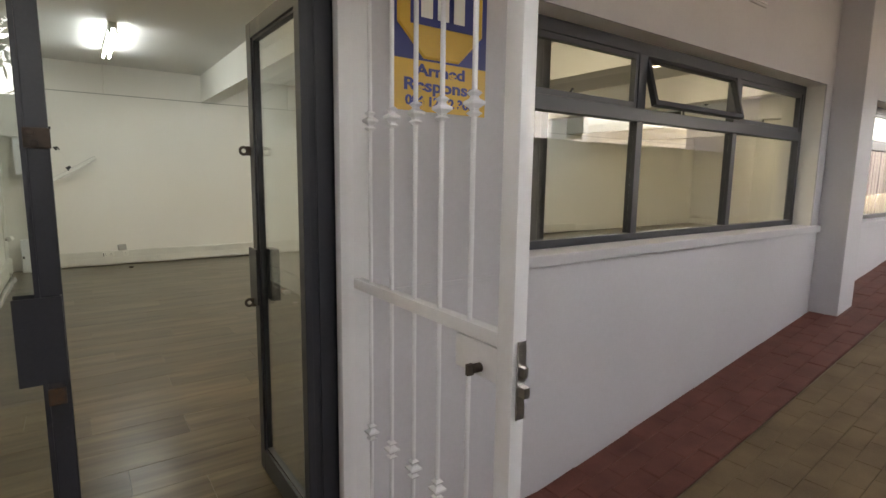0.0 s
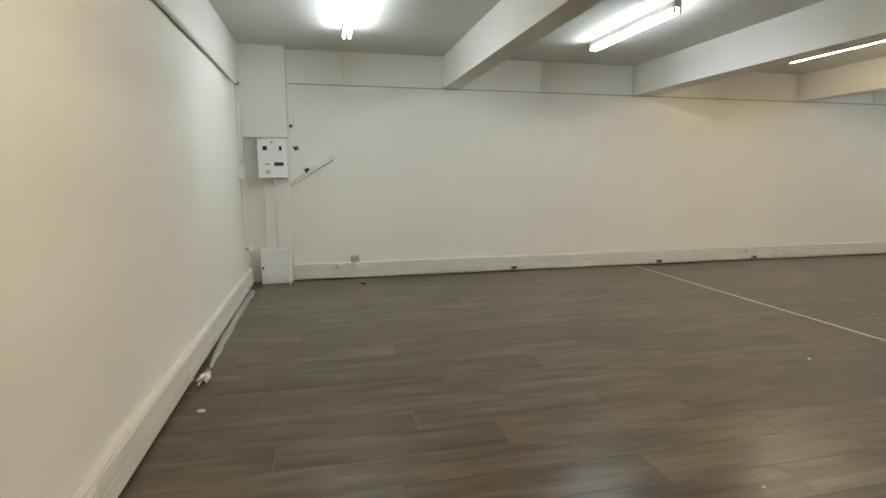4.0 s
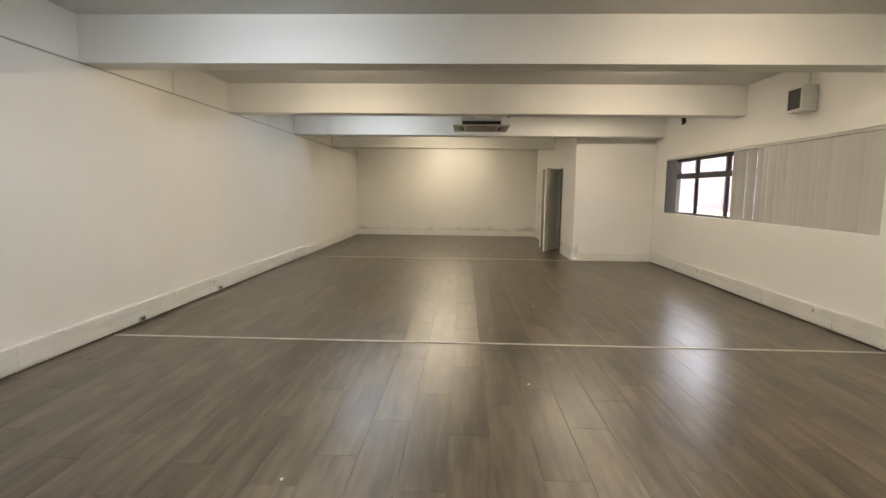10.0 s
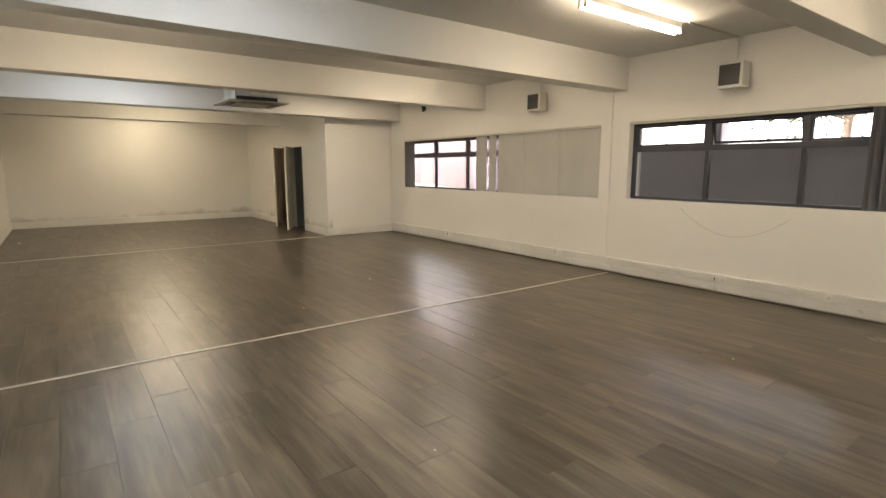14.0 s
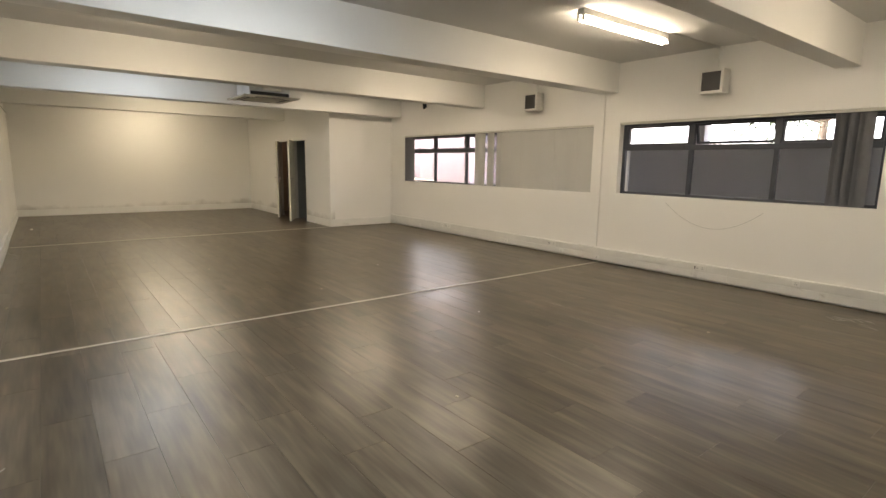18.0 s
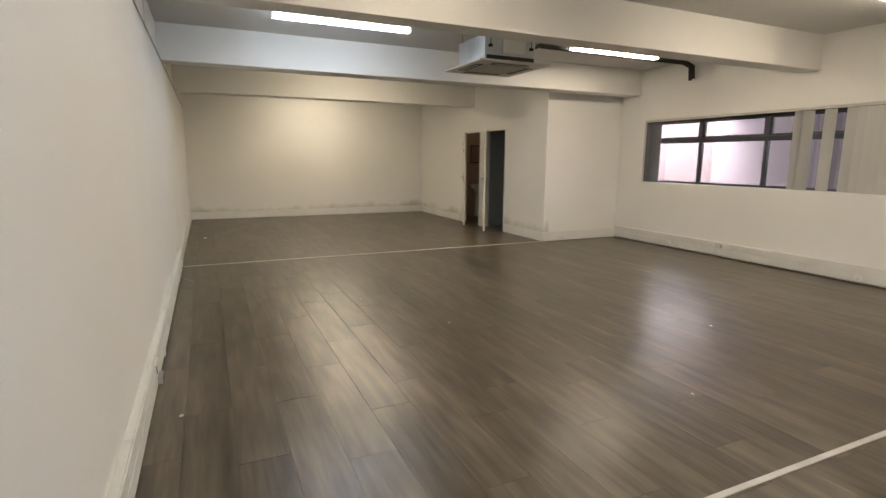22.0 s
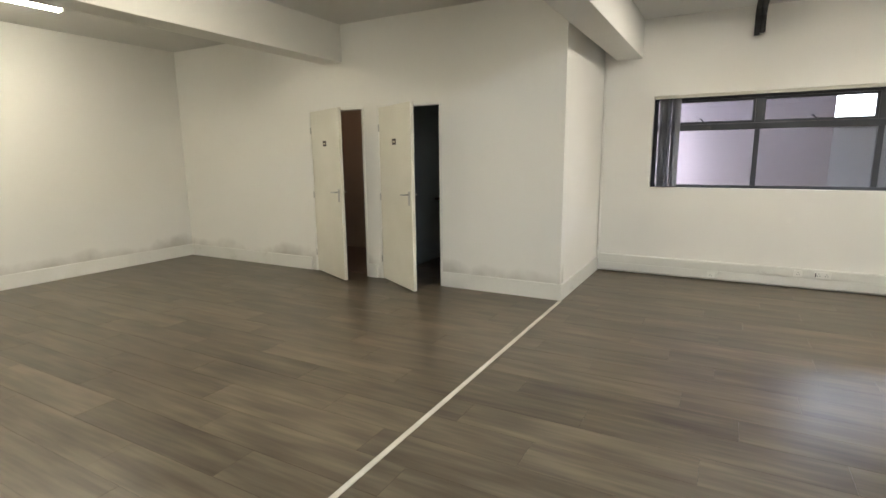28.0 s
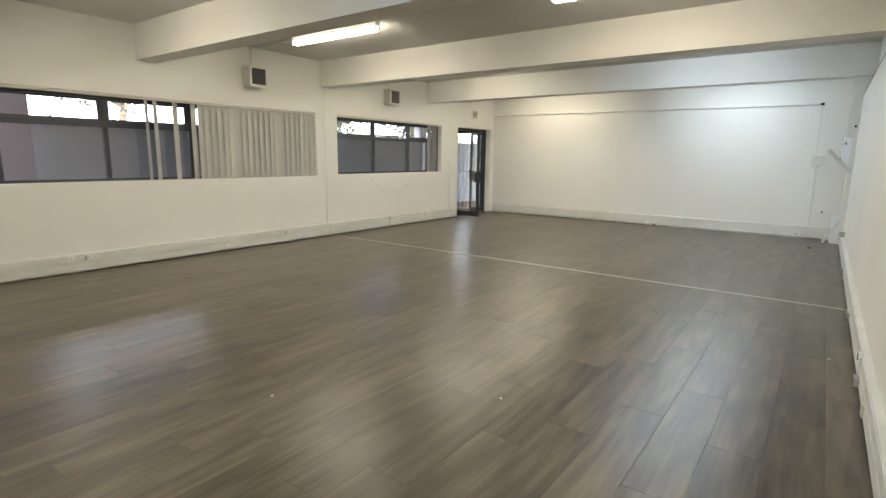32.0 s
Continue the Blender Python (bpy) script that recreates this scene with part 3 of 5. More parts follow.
def glazed_leaf(name, width, label, stile=0.062):
    """A glazed metal leaf, hinged at the origin, running along +x; outer face to -y."""
    o = thing(name, label, "door", "entrance doors")
    h0, h1, w = 0.02, 2.055, width
    for nm, r in (("hinge_stile", (0.0, 0.062, h0, h1)), ("lock_stile", (w - stile, w, h0, h1)), ("top_rail", (0.062, w - stile, h1 - 0.065, h1)), ("bottom_rail", (0.062, w - stile, h0, h0 + 0.105))):
        part(nm, box(bmesh.new(), r[0], r[1], -0.019, 0.022, r[2], r[3], bevel=0.003), M_FRAME, o)
    p = part("pane", boxes((0.06, w - stile + 0.002, -0.003, 0.003, h0 + 0.1, h1 - 0.06)), M_DOORGLASS, o)
    p.visible_shadow = False
    beads = bmesh.new()
    for r in ((0.062, 0.074, h0 + 0.105, h1 - 0.065), (w - stile - 0.012, w - stile, h0 + 0.105, h1 - 0.065), (0.074, w - stile - 0.012, h1 - 0.077, h1 - 0.065), (0.074, w - stile - 0.012, h0 + 0.105, h0 + 0.117)):
        box(beads, r[0], r[1], -0.012, 0.012, r[2], r[3])
    part("glazing_beads", beads, M_FRAME, o)
    return o


fixed = glazed_leaf("glazed_door", 0.562, "closed charcoal metal door leaf glazed from top to bottom", 0.048)
fixed.matrix_basis = pose(x0 + 0.052, -0.19, 0)
w = 0.562
cover = box(bmesh.new(), w - 0.105, w - 0.002, -0.050, -0.047, 0.868, 1.098)
box(cover, w - 0.006, w - 0.002, -0.0469, -0.0225, 0.868, 1.098)
part("lock_cover", cover, M_FRAME, fixed, "folded sheet-metal lock cover")
part("lock_cover_wing", box(bmesh.new(), w - 0.109, w - 0.010, 0.044, 0.047, 0.862, 1.091), M_FRAME, fixed)
part("lock_case", box(bmesh.new(), w - 0.050, w - 0.012, 0.0225, 0.0435, 0.88, 1.07, bevel=0.003), M_FRAME, fixed)
latch = box(bmesh.new(), w - 0.052, w + 0.004, -0.036, -0.0225, 1.475, 1.526, bevel=0.003)
part("latch", latch, M_RUST, fixed, "worn black steel latch box")
for dx, dz in ((-0.036, 1.514), (-0.030, 1.487)):
    dome = bmesh.new()
    bmesh.ops.create_uvsphere(dome, u_segments=14, v_segments=8, radius=0.0095, matrix=Matrix.Translation((w + dx, -0.0365, dz)) @ Matrix.Diagonal((1, 0.55, 1, 1)))
    part("rivet", dome, M_RUST, fixed, "rounded rivet head", smooth=60)
part("keep_plate", box(bmesh.new(), w - 0.058, w - 0.008, 0.022, 0.026, 1.36, 1.42), M_STEEL, fixed, "small bright keep plate")
part("keep_plate", box(bmesh.new(), w - 0.052, w - 0.012, 0.022, 0.026, 0.755, 0.80), M_STEEL, fixed, "small bright keep plate")
part("lower_latch", box(bmesh.new(), w - 0.05, w - 0.01, -0.034, -0.022, 0.80, 0.845, bevel=0.003), M_RUST, fixed)
leaf = glazed_leaf("glazed_door", 0.735, "charcoal metal glazed door leaf standing open into the room")
leaf.matrix_basis = pose(1.500, -0.208, 0, 0, 0, 90.5)
w = 0.735
part("lock_cover", box(bmesh.new(), w - 0.075, w + 0.035, 0.023, 0.034, 0.83, 1.085, bevel=0.002), M_FRAME, leaf, "folded sheet-metal lock cover")
part("lock_cover_wing", box(bmesh.new(), w - 0.105, w - 0.012, -0.062, -0.024, 0.85, 1.085, bevel=0.003), M_FRAME, leaf)
for z in (1.52, 0.835):
    lug = bmesh.new()
    bent(lug, [(w - 0.012, 0.052 + 0.016 * math.cos(a * math.pi / 6), z + 0.016 * math.sin(a * math.pi / 6)) for a in range(13)], 0.006, 8)
    box(lug, w - 0.020, w - 0.004, 0.0225, 0.040, z - 0.020, z + 0.020)
    part("padlock_lug", lug, M_RUST, leaf, "welded steel padlock lug")
part("lock_plate", box(bmesh.new(), w - 0.004, w + 0.003, -0.012, 0.012, 1.15, 1.30), M_STEEL, leaf, "bright steel lock face plate")
for z in (0.3, 1.05, 1.8):
    part("hinge", rod(bmesh.new(), (0.0, -0.028, z - 0.05), (0.0, -0.028, z + 0.05), 0.010), M_FRAME, leaf)

gate = thing("security_gate", "white enamelled steel security gate swung open outwards", "gate", "security gates", at=(1.56, -0.27, 0))


def gate_part(name, bm, mat=M_GATE, label=""):
    bm.transform(Matrix.Translation((-1.56, 0.27, 0)))
    return part(name, bm, mat, gate, label, smooth=35)


def collar(profile):
    """A square forged collar round an upright bar: one ring of four corners for each height."""
    bm = bmesh.new()
    rings = [[bm.verts.new((r * math.cos(math.pi / 4 + k * math.pi / 2), r * math.sin(math.pi / 4 + k * math.pi / 2), z)) for k in range(4)] for z, r in profile]
    for p, q in zip(rings, rings[1:]):
        for k in range(4):
            bm.faces.new([p[k], p[(k + 1) % 4], q[(k + 1) % 4], q[k]])
    bm.faces.new(rings[0][::-1])
    bm.faces.new(rings[-1])
    return bm


COLLAR = [(-0.026, 0.0085), (-0.018, 0.019), (-0.012, 0.010), (-0.007, 0.012), (0.002, 0.026), (0.008, 0.026), (0.015, 0.012), (0.020, 0.010), (0.027, 0.018), (0.034, 0.0085)]
GX = 1.575
gate_part("hinge_stile", box(bmesh.new(), GX - 0.060, GX - 0.012, -0.335, -0.295, 0.03, 2.14, bevel=0.004))
gate_part("lock_stile", box(bmesh.new(), GX - 0.021, GX + 0.021, -1.112, -1.058, 0.03, 2.14, bevel=0.010))
gate_part("top_rail", box(bmesh.new(), GX - 0.02, GX + 0.02, -1.059, -0.336, 2.10, 2.14, bevel=0.004))
gate_part("bottom_rail", box(bmesh.new(), GX - 0.02, GX + 0.02, -1.059, -0.336, 0.03, 0.07, bevel=0.004))
gate_part("middle_rail", box(bmesh.new(), GX - 0.016, GX + 0.016, -1.059, -0.336, 1.047, 1.081, bevel=0.003))
for y in (-0.43, -0.563, -0.69, -0.812, -0.938):
    bar = gate_part("bar", rod(rod(bmesh.new(), (GX, y, 0.071), (GX, y, 1.046), 0.0066, 12), (GX, y, 1.082), (GX, y, 2.099), 0.0066, 12))
    for z in (1.58, 0.57):
        c = collar(COLLAR)
        c.transform(Matrix.Translation((GX - 1.56, y + 0.27, z)))
        part("collar", c, M_GATE, bar)
gate_part("lock_box", box(bmesh.new(), GX - 0.016, GX + 0.016, -1.060, -0.905, 0.962, 1.0435, bevel=0.003), M_GATE, "flat welded lock box")
knob = rod(bmesh.new(), (GX - 0.016, -1.0, 0.985), (GX - 0.04, -1.0, 0.985), 0.011, 12)
box(knob, GX - 0.055, GX - 0.038, -1.005, -0.995, 0.972, 0.998)
gate_part("lock_cylinder", knob, M_RUST, "dark steel lock cylinder")
face = box(bmesh.new(), GX - 0.011, GX + 0.011, -1.119, -1.115, 0.90, 1.075)
box(face, GX - 0.006, GX + 0.006, -1.134, -1.119, 1.0, 1.02)
box(face, GX - 0.008, GX + 0.008, -1.138, -1.119, 0.955, 0.978)
gate_part("latch_plate", face, M_STEEL, "worn steel latch face with bolts")
for z in (1.07, 0.2, 1.95):
    h = rod(bmesh.new(), (GX, -0.285, z - 0.025), (GX, -0.285, z + 0.025), 0.012, 12)
    box(h, GX - 0.008, GX + 0.008, -0.296, -0.25, z - 0.012, z + 0.012)
    gate_part("hinge", h, M_GATE)
gatepost = structure("gate_post", box(bmesh.new(), 1.535, 1.652, OUT - 0.004, -0.247, -0.06, 2.12, bevel=0.004), M_GATE, "white steel gate jamb beside the entrance")

copy_thing(gate, pose(0.105, -0.27, 0))
structure("gate_post", box(bmesh.new(), 0.08, 0.163, OUT - 0.004, -0.247, -0.06, 2.12, bevel=0.004), M_GATE, "white steel gate jamb beside the entrance")

# security company board on the outer wall
sx, sy, sz = 1.93, OUT - 0.004, 1.648
board = thing("security_board", "blue and yellow security company board on the outer wall", "sign", at=(sx, sy, sz))


def on_board(name, bm, mat, label=""):
    return part(name, bm, mat, board, label)


on_board("blue_panel", boxes((-0.207, 0.207, -0.004, 0.004, 0.174, 0.62)), M_BLUE)
on_board("yellow_panel", boxes((-0.207, 0.207, -0.004, 0.004, 0.0, 0.173)), M_YELLOW)


def octagon(r, y0, y1, cz):
    bm = bmesh.new()
    bmesh.ops.create_cone(bm, cap_ends=True, segments=8, radius1=r, radius2=r * 0.96, depth=abs(y1 - y0), matrix=Matrix.Translation((0, (y0 + y1) / 2, cz)) @ Matrix.Rotation(radians(90), 4, "X") @ Matrix.Rotation(radians(22.5), 4, "Z"))
    return bm


on_board("octagon", octagon(0.20, -0.005, -0.010, 0.365), M_YELLOW, "yellow octagon emblem")
on_board("emblem_band", boxes((-0.135, 0.135, -0.013, -0.0105, 0.29, 0.44)), M_BLUE)
for i, x in enumerate((-0.07, 0.0, 0.07)):
    mark = boxes((x - 0.024, x + 0.024, -0.0155, -0.0135, 0.315, 0.415))
    on_board("emblem_mark", mark, M_SIGNWHITE)
for txt, size, z in (("Armed", 0.054, 0.140), ("Response", 0.058, 0.088), ("086 12 12 300", 0.045, 0.034)):
    bm = lettering(txt, size, bold=0.0016)
    bm.transform(Matrix.Translation((0, -0.0052, z)) @ Matrix.Diagonal((1.42 if size > 0.05 else 1.15, 1, 1, 1)))
    for piece in islands(bm):
        on_board("letter", piece, M_BLUE)

structure("outer_moulding", boxes((1.70, W2[0] - 0.07, OUT - 0.012, OUT - 0.001, 1.000, 1.020), bevel=0.003), M_OUTWALL, "thin plaster line on the outer wall")
structure("outer_pier", box(bmesh.new(), 5.56, 5.86, OUT - 0.20, OUT - 0.002, -0.3, 3.9, bevel=0.006), M_OUTWALL, "off-white plastered pier between the windows")
vent = thing("air_vent", "small white louvred vent in the outer wall", "vent", at=(4.25, OUT, 2.47))
part("vent_frame", boxes((-0.11, 0.11, -0.012, -0.001, 0.0, 0.12), bevel=0.003), M_OUTWALL, vent)
for i in range(4):
    part("louvre", boxes((-0.095, 0.095, -0.020, -0.0125, 0.014 + i * 0.026, 0.024 + i * 0.026)), M_GATE, vent)


# ---- fluorescent lamps ----
def tube_lamp(x, y, tone, label):
    o = thing("tube_lamp", label, "ceiling light", "fluorescent battens", (x, y, H + (0.014 if x == 7.17 else 0.0)))
    part("batten", box(bmesh.new(), -0.040, 0.040, -0.775, 0.775, -0.062, -0.001, bevel=0.005), M_PLASTIC, o)
    for t in (-1, 1):
        for e in (-1, 1):
            part("lamp_holder", box(bmesh.new(), t * 0.031 - 0.013, t * 0.031 + 0.013, e * 0.762 - 0.010, e * 0.762 + 0.010, -0.118, -0.0625, bevel=0.004), M_PLASTIC, o)
        part("tube", rod(bmesh.new(), (t * 0.031, -0.750, -0.100), (t * 0.031, 0.750, -0.100), 0.0135, 8), M_TUBE[tone], o, "glowing fluorescent tube", smooth=60)
    return o


for x, y, tone in ((1.27, 5.62, "cool"), (1.30, 1.86, "warm"), (4.20, 5.57, "cool"), (4.20, 1.87, "warm"), (7.12, 5.63, "warm"), (7.17, 1.86, "warm"),
                   (10.22, 5.60, "cool"), (10.14, 1.82, "warm"), (13.12, 4.57, "amber"), (16.28, 4.57, "amber")):
    tube_lamp(x, y, tone, "twin %s-white fluorescent tubes on a white batten under the ceiling" % tone.replace("amber", "yellow"))

# ---- air conditioner cassette ----
ac = thing("ceiling_cassette", "exposed ceiling air conditioner cassette hung on rods", "air conditioner", at=(10.13, 3.73, H))
part("body", box(bmesh.new(), -0.345, 0.345, -0.345, 0.345, -0.425, -0.12, bevel=0.008), M_ACBODY, ac, "galvanised sheet body")
part("insulation_band", boxes((-0.352, -0.3455, -0.325, 0.325, -0.415, -0.355)), M_BLACK, ac)
pan = bmesh.new()
m = Matrix.Translation((0, 0, -0.4375)) @ Matrix.Rotation(radians(45), 4, "Z")
bmesh.ops.create_cone(pan, cap_ends=True, segments=4, radius1=0.474 * math.sqrt(2), radius2=0.482 * math.sqrt(2), depth=0.020, matrix=m)
part("panel", pan, M_ACPANEL, ac, "faded white square panel")
part("intake_grille", box(bmesh.new(), -0.27, 0.27, -0.27, 0.27, -0.456, -0.449, bevel=0.002), M_ACFILTER, ac)
for sx_, sy_ in ((1, 0), (-1, 0), (0, 1), (0, -1)):
    a, b = (0.045, 0.24) if sx_ else (0.24, 0.045)
    part("air_slot", boxes((sx_ * 0.345 - a, sx_ * 0.345 + a, sy_ * 0.345 - b, sy_ * 0.345 + b, -0.454, -0.4487)), M_BLACK, ac)
    part("flap", boxes((sx_ * 0.362 - a * 0.22, sx_ * 0.362 + a * 0.22, sy_ * 0.352 - b * 0.95, sy_ * 0.352 + b * 0.95, -0.457, -0.4545)) if sx_ else boxes((-0.22, 0.22, sy_ * 0.362 - 0.010, sy_ * 0.362 + 0.010, -0.457, -0.4545)), M_ACPANEL, ac)
for sx_ in (-1, 1):
    for sy_ in (-1, 1):
        hr = rod(bmesh.new(), (sx_ * 0.365, sy_ * 0.28, -0.25), (sx_ * 0.365, sy_ * 0.28, -0.001), 0.005, 6)
        box(hr, sx_ * 0.346, sx_ * 0.378, sy_ * 0.28 - 0.02, sy_ * 0.28 + 0.02, -0.27, -0.24)
        part("hanger", hr, M_BLACK, ac)
part("service_box", box(bmesh.new(), -0.376, -0.346, -0.19, 0.12, -0.33, -0.17, bevel=0.004), M_PLASTIC, ac)

pipes = thing("refrigerant_pipes", "black foam-lagged pipes from the cassette to the window wall", "pipes", at=(10.27, 3.2, H))
for dx, dz in ((0.0, 0.0), (0.05, -0.01)):
    p = bmesh.new()
    bent(p, [(dx - 0.02, 0.05, -0.2 + dz), (dx - 0.02, -0.06, -0.14 + dz), (dx - 0.02, -0.2, -0.075), (dx - 0.0, -2.9, -0.075), (dx + 0.0, -3.05, -0.12), (dx + 0.0, -3.07, -0.30 + dz * 2)], 0.027, 10)
    part("lagged_pipe", p, M_PIPE, pipes, smooth=50)
p = bmesh.new()
bent(p, [(-0.07, 0.0, -0.2), (-0.08, -0.12, -0.05), (-0.08, -1.2, -0.03)], 0.011, 8)
part("drain_cable", p, M_GREYPL, pipes, smooth=50)
tray = boxes((-0.12, -0.045, -2.2, -0.2, -0.02, -0.001))
part("cable_tray", tray, M_ACBODY, pipes)


# ---- wall loudspeakers ----
def loudspeaker(x):
    o = thing("wall_loudspeaker", "white wall box with a dark square grille above the window", "loudspeaker", "wall boxes", (x, 0, 2.42))
    part("housing", box(bmesh.new(), -0.15, 0.15, 0.0, 0.17, 0.0, 0.29, bevel=0.012), M_PLASTIC, o)
    part("face_frame", boxes((-0.15, 0.15, 0.1705, 0.183, 0.0, 0.03), (-0.15, 0.15, 0.1705, 0.183, 0.26, 0.29), (-0.15, -0.118, 0.1705, 0.183, 0.03, 0.26), (0.118, 0.15, 0.1705, 0.183, 0.03, 0.26)), M_PLASTIC, o)
    part("grille", boxes((-0.117, 0.117, 0.1705, 0.178, 0.031, 0.259)), M_GRILLE, o, "dark grey grille")
    c = rod(bmesh.new(), (0.0, 0.02, 0.29), (0.0, 0.02, 0.56), 0.011, 8)
    box(c, -0.03, 0.03, 0.0, 0.04, 0.545, 0.579)
    part("conduit", c, M_PLASTIC, o)
    return o


loudspeaker(7.13)
loudspeaker(4.08)
for x in (7.13, 4.08):
    cb = thing("ceiling_conduit", "thin painted conduit across the ceiling to a lamp", "conduit", "ceiling conduits", (x, 0.04, H))
    part("conduit_run", rod(bmesh.new(), (0, 0, -0.012), (0.02, 1.02, -0.012), 0.010, 8), M_CEIL, cb, smooth=50)


# ---- conduits on walls ----
def conduit(name, pts, r, label, mat=M_WALL, ends=()):
    o = thing(name, label, "conduit", "wall conduits", pts[0])
    bm = bmesh.new()
    q = [Vector(p) - Vector(pts[0]) for p in pts]
    bent(bm, q, r, 10)
    part("pipe", bm, mat, o, smooth=50)
    for e in ends:
        part("end_socket", rod(bmesh.new(), Vector(e[0]) - Vector(pts[0]), Vector(e[1]) - Vector(pts[0]), r * 1.25, 10), M_BLACK, o, "black conduit end")
    return o


conduit("surface_conduit", [(0.028, 0.02, 2.49), (0.028, 6.92, 2.47)], 0.020, "grey-white conduit along the end wall", M_PLASTIC, [((0.028, 6.921, 2.47), (0.028, 6.975, 2.47))])
conduit("surface_conduit", [(5.735, 0.012, 0.222), (5.735, 0.012, SOFFIT)], 0.011, "thin painted conduit beside the window")
conduit("surface_conduit", [(BX - 0.02, 0.018, 0.222), (BX - 0.02, 0.018, SOFFIT)], 0.012, "thin painted conduit in the corner")
conduit("surface_conduit", [(1.99, 0.012, 0.222), (1.99, 0.012, 1.23)], 0.011, "thin painted conduit below the switch")
conduit("surface_conduit", [(0.36, 7.40, 0.47), (0.36, 7.40, 1.37)], 0.010, "thin grey conduit below the meter box", M_PLASTIC)
conduit("surface_conduit", [(0.012, 6.98, 0.222), (0.012, 6.98, 1.36)], 0.006, "thin cable down the end wall", M_PLASTIC)
conduit("surface_conduit", [(0.012, 6.95, 1.53), (0.012, 6.95, 2.45)], 0.006, "thin cable up the end wall", M_PLASTIC)
for x in (1.27, 4.05, 7.05, 10.1, 13.1):
    conduit("surface_conduit", [(x, W + 0.028, SOFFIT + 0.01), (x, W + 0.028, H)], 0.012, "painted conduit stub on the upper wall")

# light switch
sw = thing("light_switch", "white double light switch on the wall", "switch", at=(1.99, 0, 1.28))
part("plate", box(bmesh.new(), -0.05, 0.05, 0.001, 0.014, -0.055, 0.055, bevel=0.004), M_PLASTIC, sw)
for x in (-0.018, 0.018):
    part("rocker", box(bmesh.new(), x - 0.010, x + 0.010, 0.0145, 0.019, -0.018, 0.018, bevel=0.002), M_PLASTIC, sw)

# exit board
ex = thing("exit_board", "small beige board lettered EXIT above the entrance", "sign", at=(0.925, 0, 2.46))
part("board", box(bmesh.new(), -0.098, 0.098, 0.001, 0.008, -0.092, 0.088, bevel=0.002), M_EXITPAPER, ex)
bm = lettering("EXIT", 0.088)
bm.transform(Matrix.Translation((0, 0.009, -0.002)) @ Matrix.Rotation(radians(180), 4, "Z"))
part("word", bm, M_INK, ex, "dark hand-drawn letters")

# hanging wire under the small window
wire = thing("loose_wire", "thin loose wire sagging across the wall", "wire", at=(4.0, 0.006, 0.7))
bm = bmesh.new()
bent(bm, [(-0.63 + i * 0.09, 0, 0.30 * ((-0.63 + i * 0.09 + 0.02) / 0.65) ** 2) for i in range(15)], 0.002, 6)
part("strand", bm, M_GREYPL, wire)


# ---- sockets on the trunking ----
def socket(at, facing, z, double, label, dark=False):
    """A socket plate; facing: degrees that turn +y to the room side."""
    o = thing("wall_socket", label, "socket", "sockets on the trunking", at)
    o.rotation_euler = (0, 0, radians(facing))
    w = 0.075 if double else 0.04
    part("plate", box(bmesh.new(), -w, w, 0.0, 0.010, -0.036, 0.036, bevel=0.003), M_PLASTIC if not dark else M_GREYPL, o)
    for c in ((-0.035, 0.035) if double else (0.0,)):
        holes = bmesh.new()
        for dx, dz in ((0, 0.012), (-0.010, -0.008), (0.010, -0.008)):
            rod(holes, (c + dx, 0.0095, dz), (c + dx, 0.0106, dz), 0.0042, 8)
        part("pin_holes", holes, M_BLACK, o)
    if double:
        part("rocker", box(bmesh.new(), 0.058, 0.068, 0.010, 0.014, -0.022, 0.022), M_BLACK, o, "dark rocker")
    o.location.z = z
    return o


for x, z, dbl in ((9.50, 0.170, True), (9.72, 0.170, False), (6.60, 0.170, True), (7.72, 0.066, False), (5.68, 0.066, False), (4.05, 0.170, True), (2.93, 0.170, False), (1.88, 0.170, False), (10.56, 0.066, False), (6.40, 0.066, False)):
    socket((x, 0.046, 0), 0, z, dbl, "white socket outlet on the window-wall trunking")
for x, z, dbl in ((1.17, 0.170, True), (1.40, 0.170, False), (3.64, 0.066, False), (6.04, 0.066, False), (7.76, 0.170, True), (8.36, 0.066, False), (11.25, 0.170, False), (4.07, 0.066, False)):
    socket((x, W - 0.046, 0), 180, z, dbl, "white socket outlet on the long-wall trunking")
for y, z, dbl in ((2.47, 0.170, True), (2.24, 0.066, False), (4.06, 0.066, False), (5.64, 0.170, False), (6.86, 0.066, True)):
    socket((0.046, y, 0), -90, z, dbl, "white socket outlet on the end-wall trunking")
for x, y, f in ((6.08, W - 0.045, 180), (7.86, W - 0.045, 180), (3.66, W - 0.045, 180)):
    g = thing("outlet_stub", "grey open outlet stub on the trunking", "outlet", "outlet stubs", (x, y, 0.058))
    part("stub", box(bmesh.new(), -0.05, 0.05, -0.028, 0.0, -0.026, 0.026, bevel=0.004), M_GREYPL, g)
    part("throat", boxes((-0.035, 0.035, -0.0295, -0.0285, -0.016, 0.016)), M_BLACK, g)
jb = thing("junction_box", "pale grey box sitting on top of the trunking", "junction box", at=(1.36, W - 0.035, 0.223))
part("box_body", box(bmesh.new(), -0.055, 0.055, -0.03, 0.035, 0.0, 0.085, bevel=0.004), M_GREYPL, jb)
part("lid", box(bmesh.new(), -0.05, 0.05, -0.034, -0.0305, 0.006, 0.08, bevel=0.001), M_GREYPL, jb)
jb.rotation_euler = (0, radians(-4), radians(5))
jb.location.z = 0.227

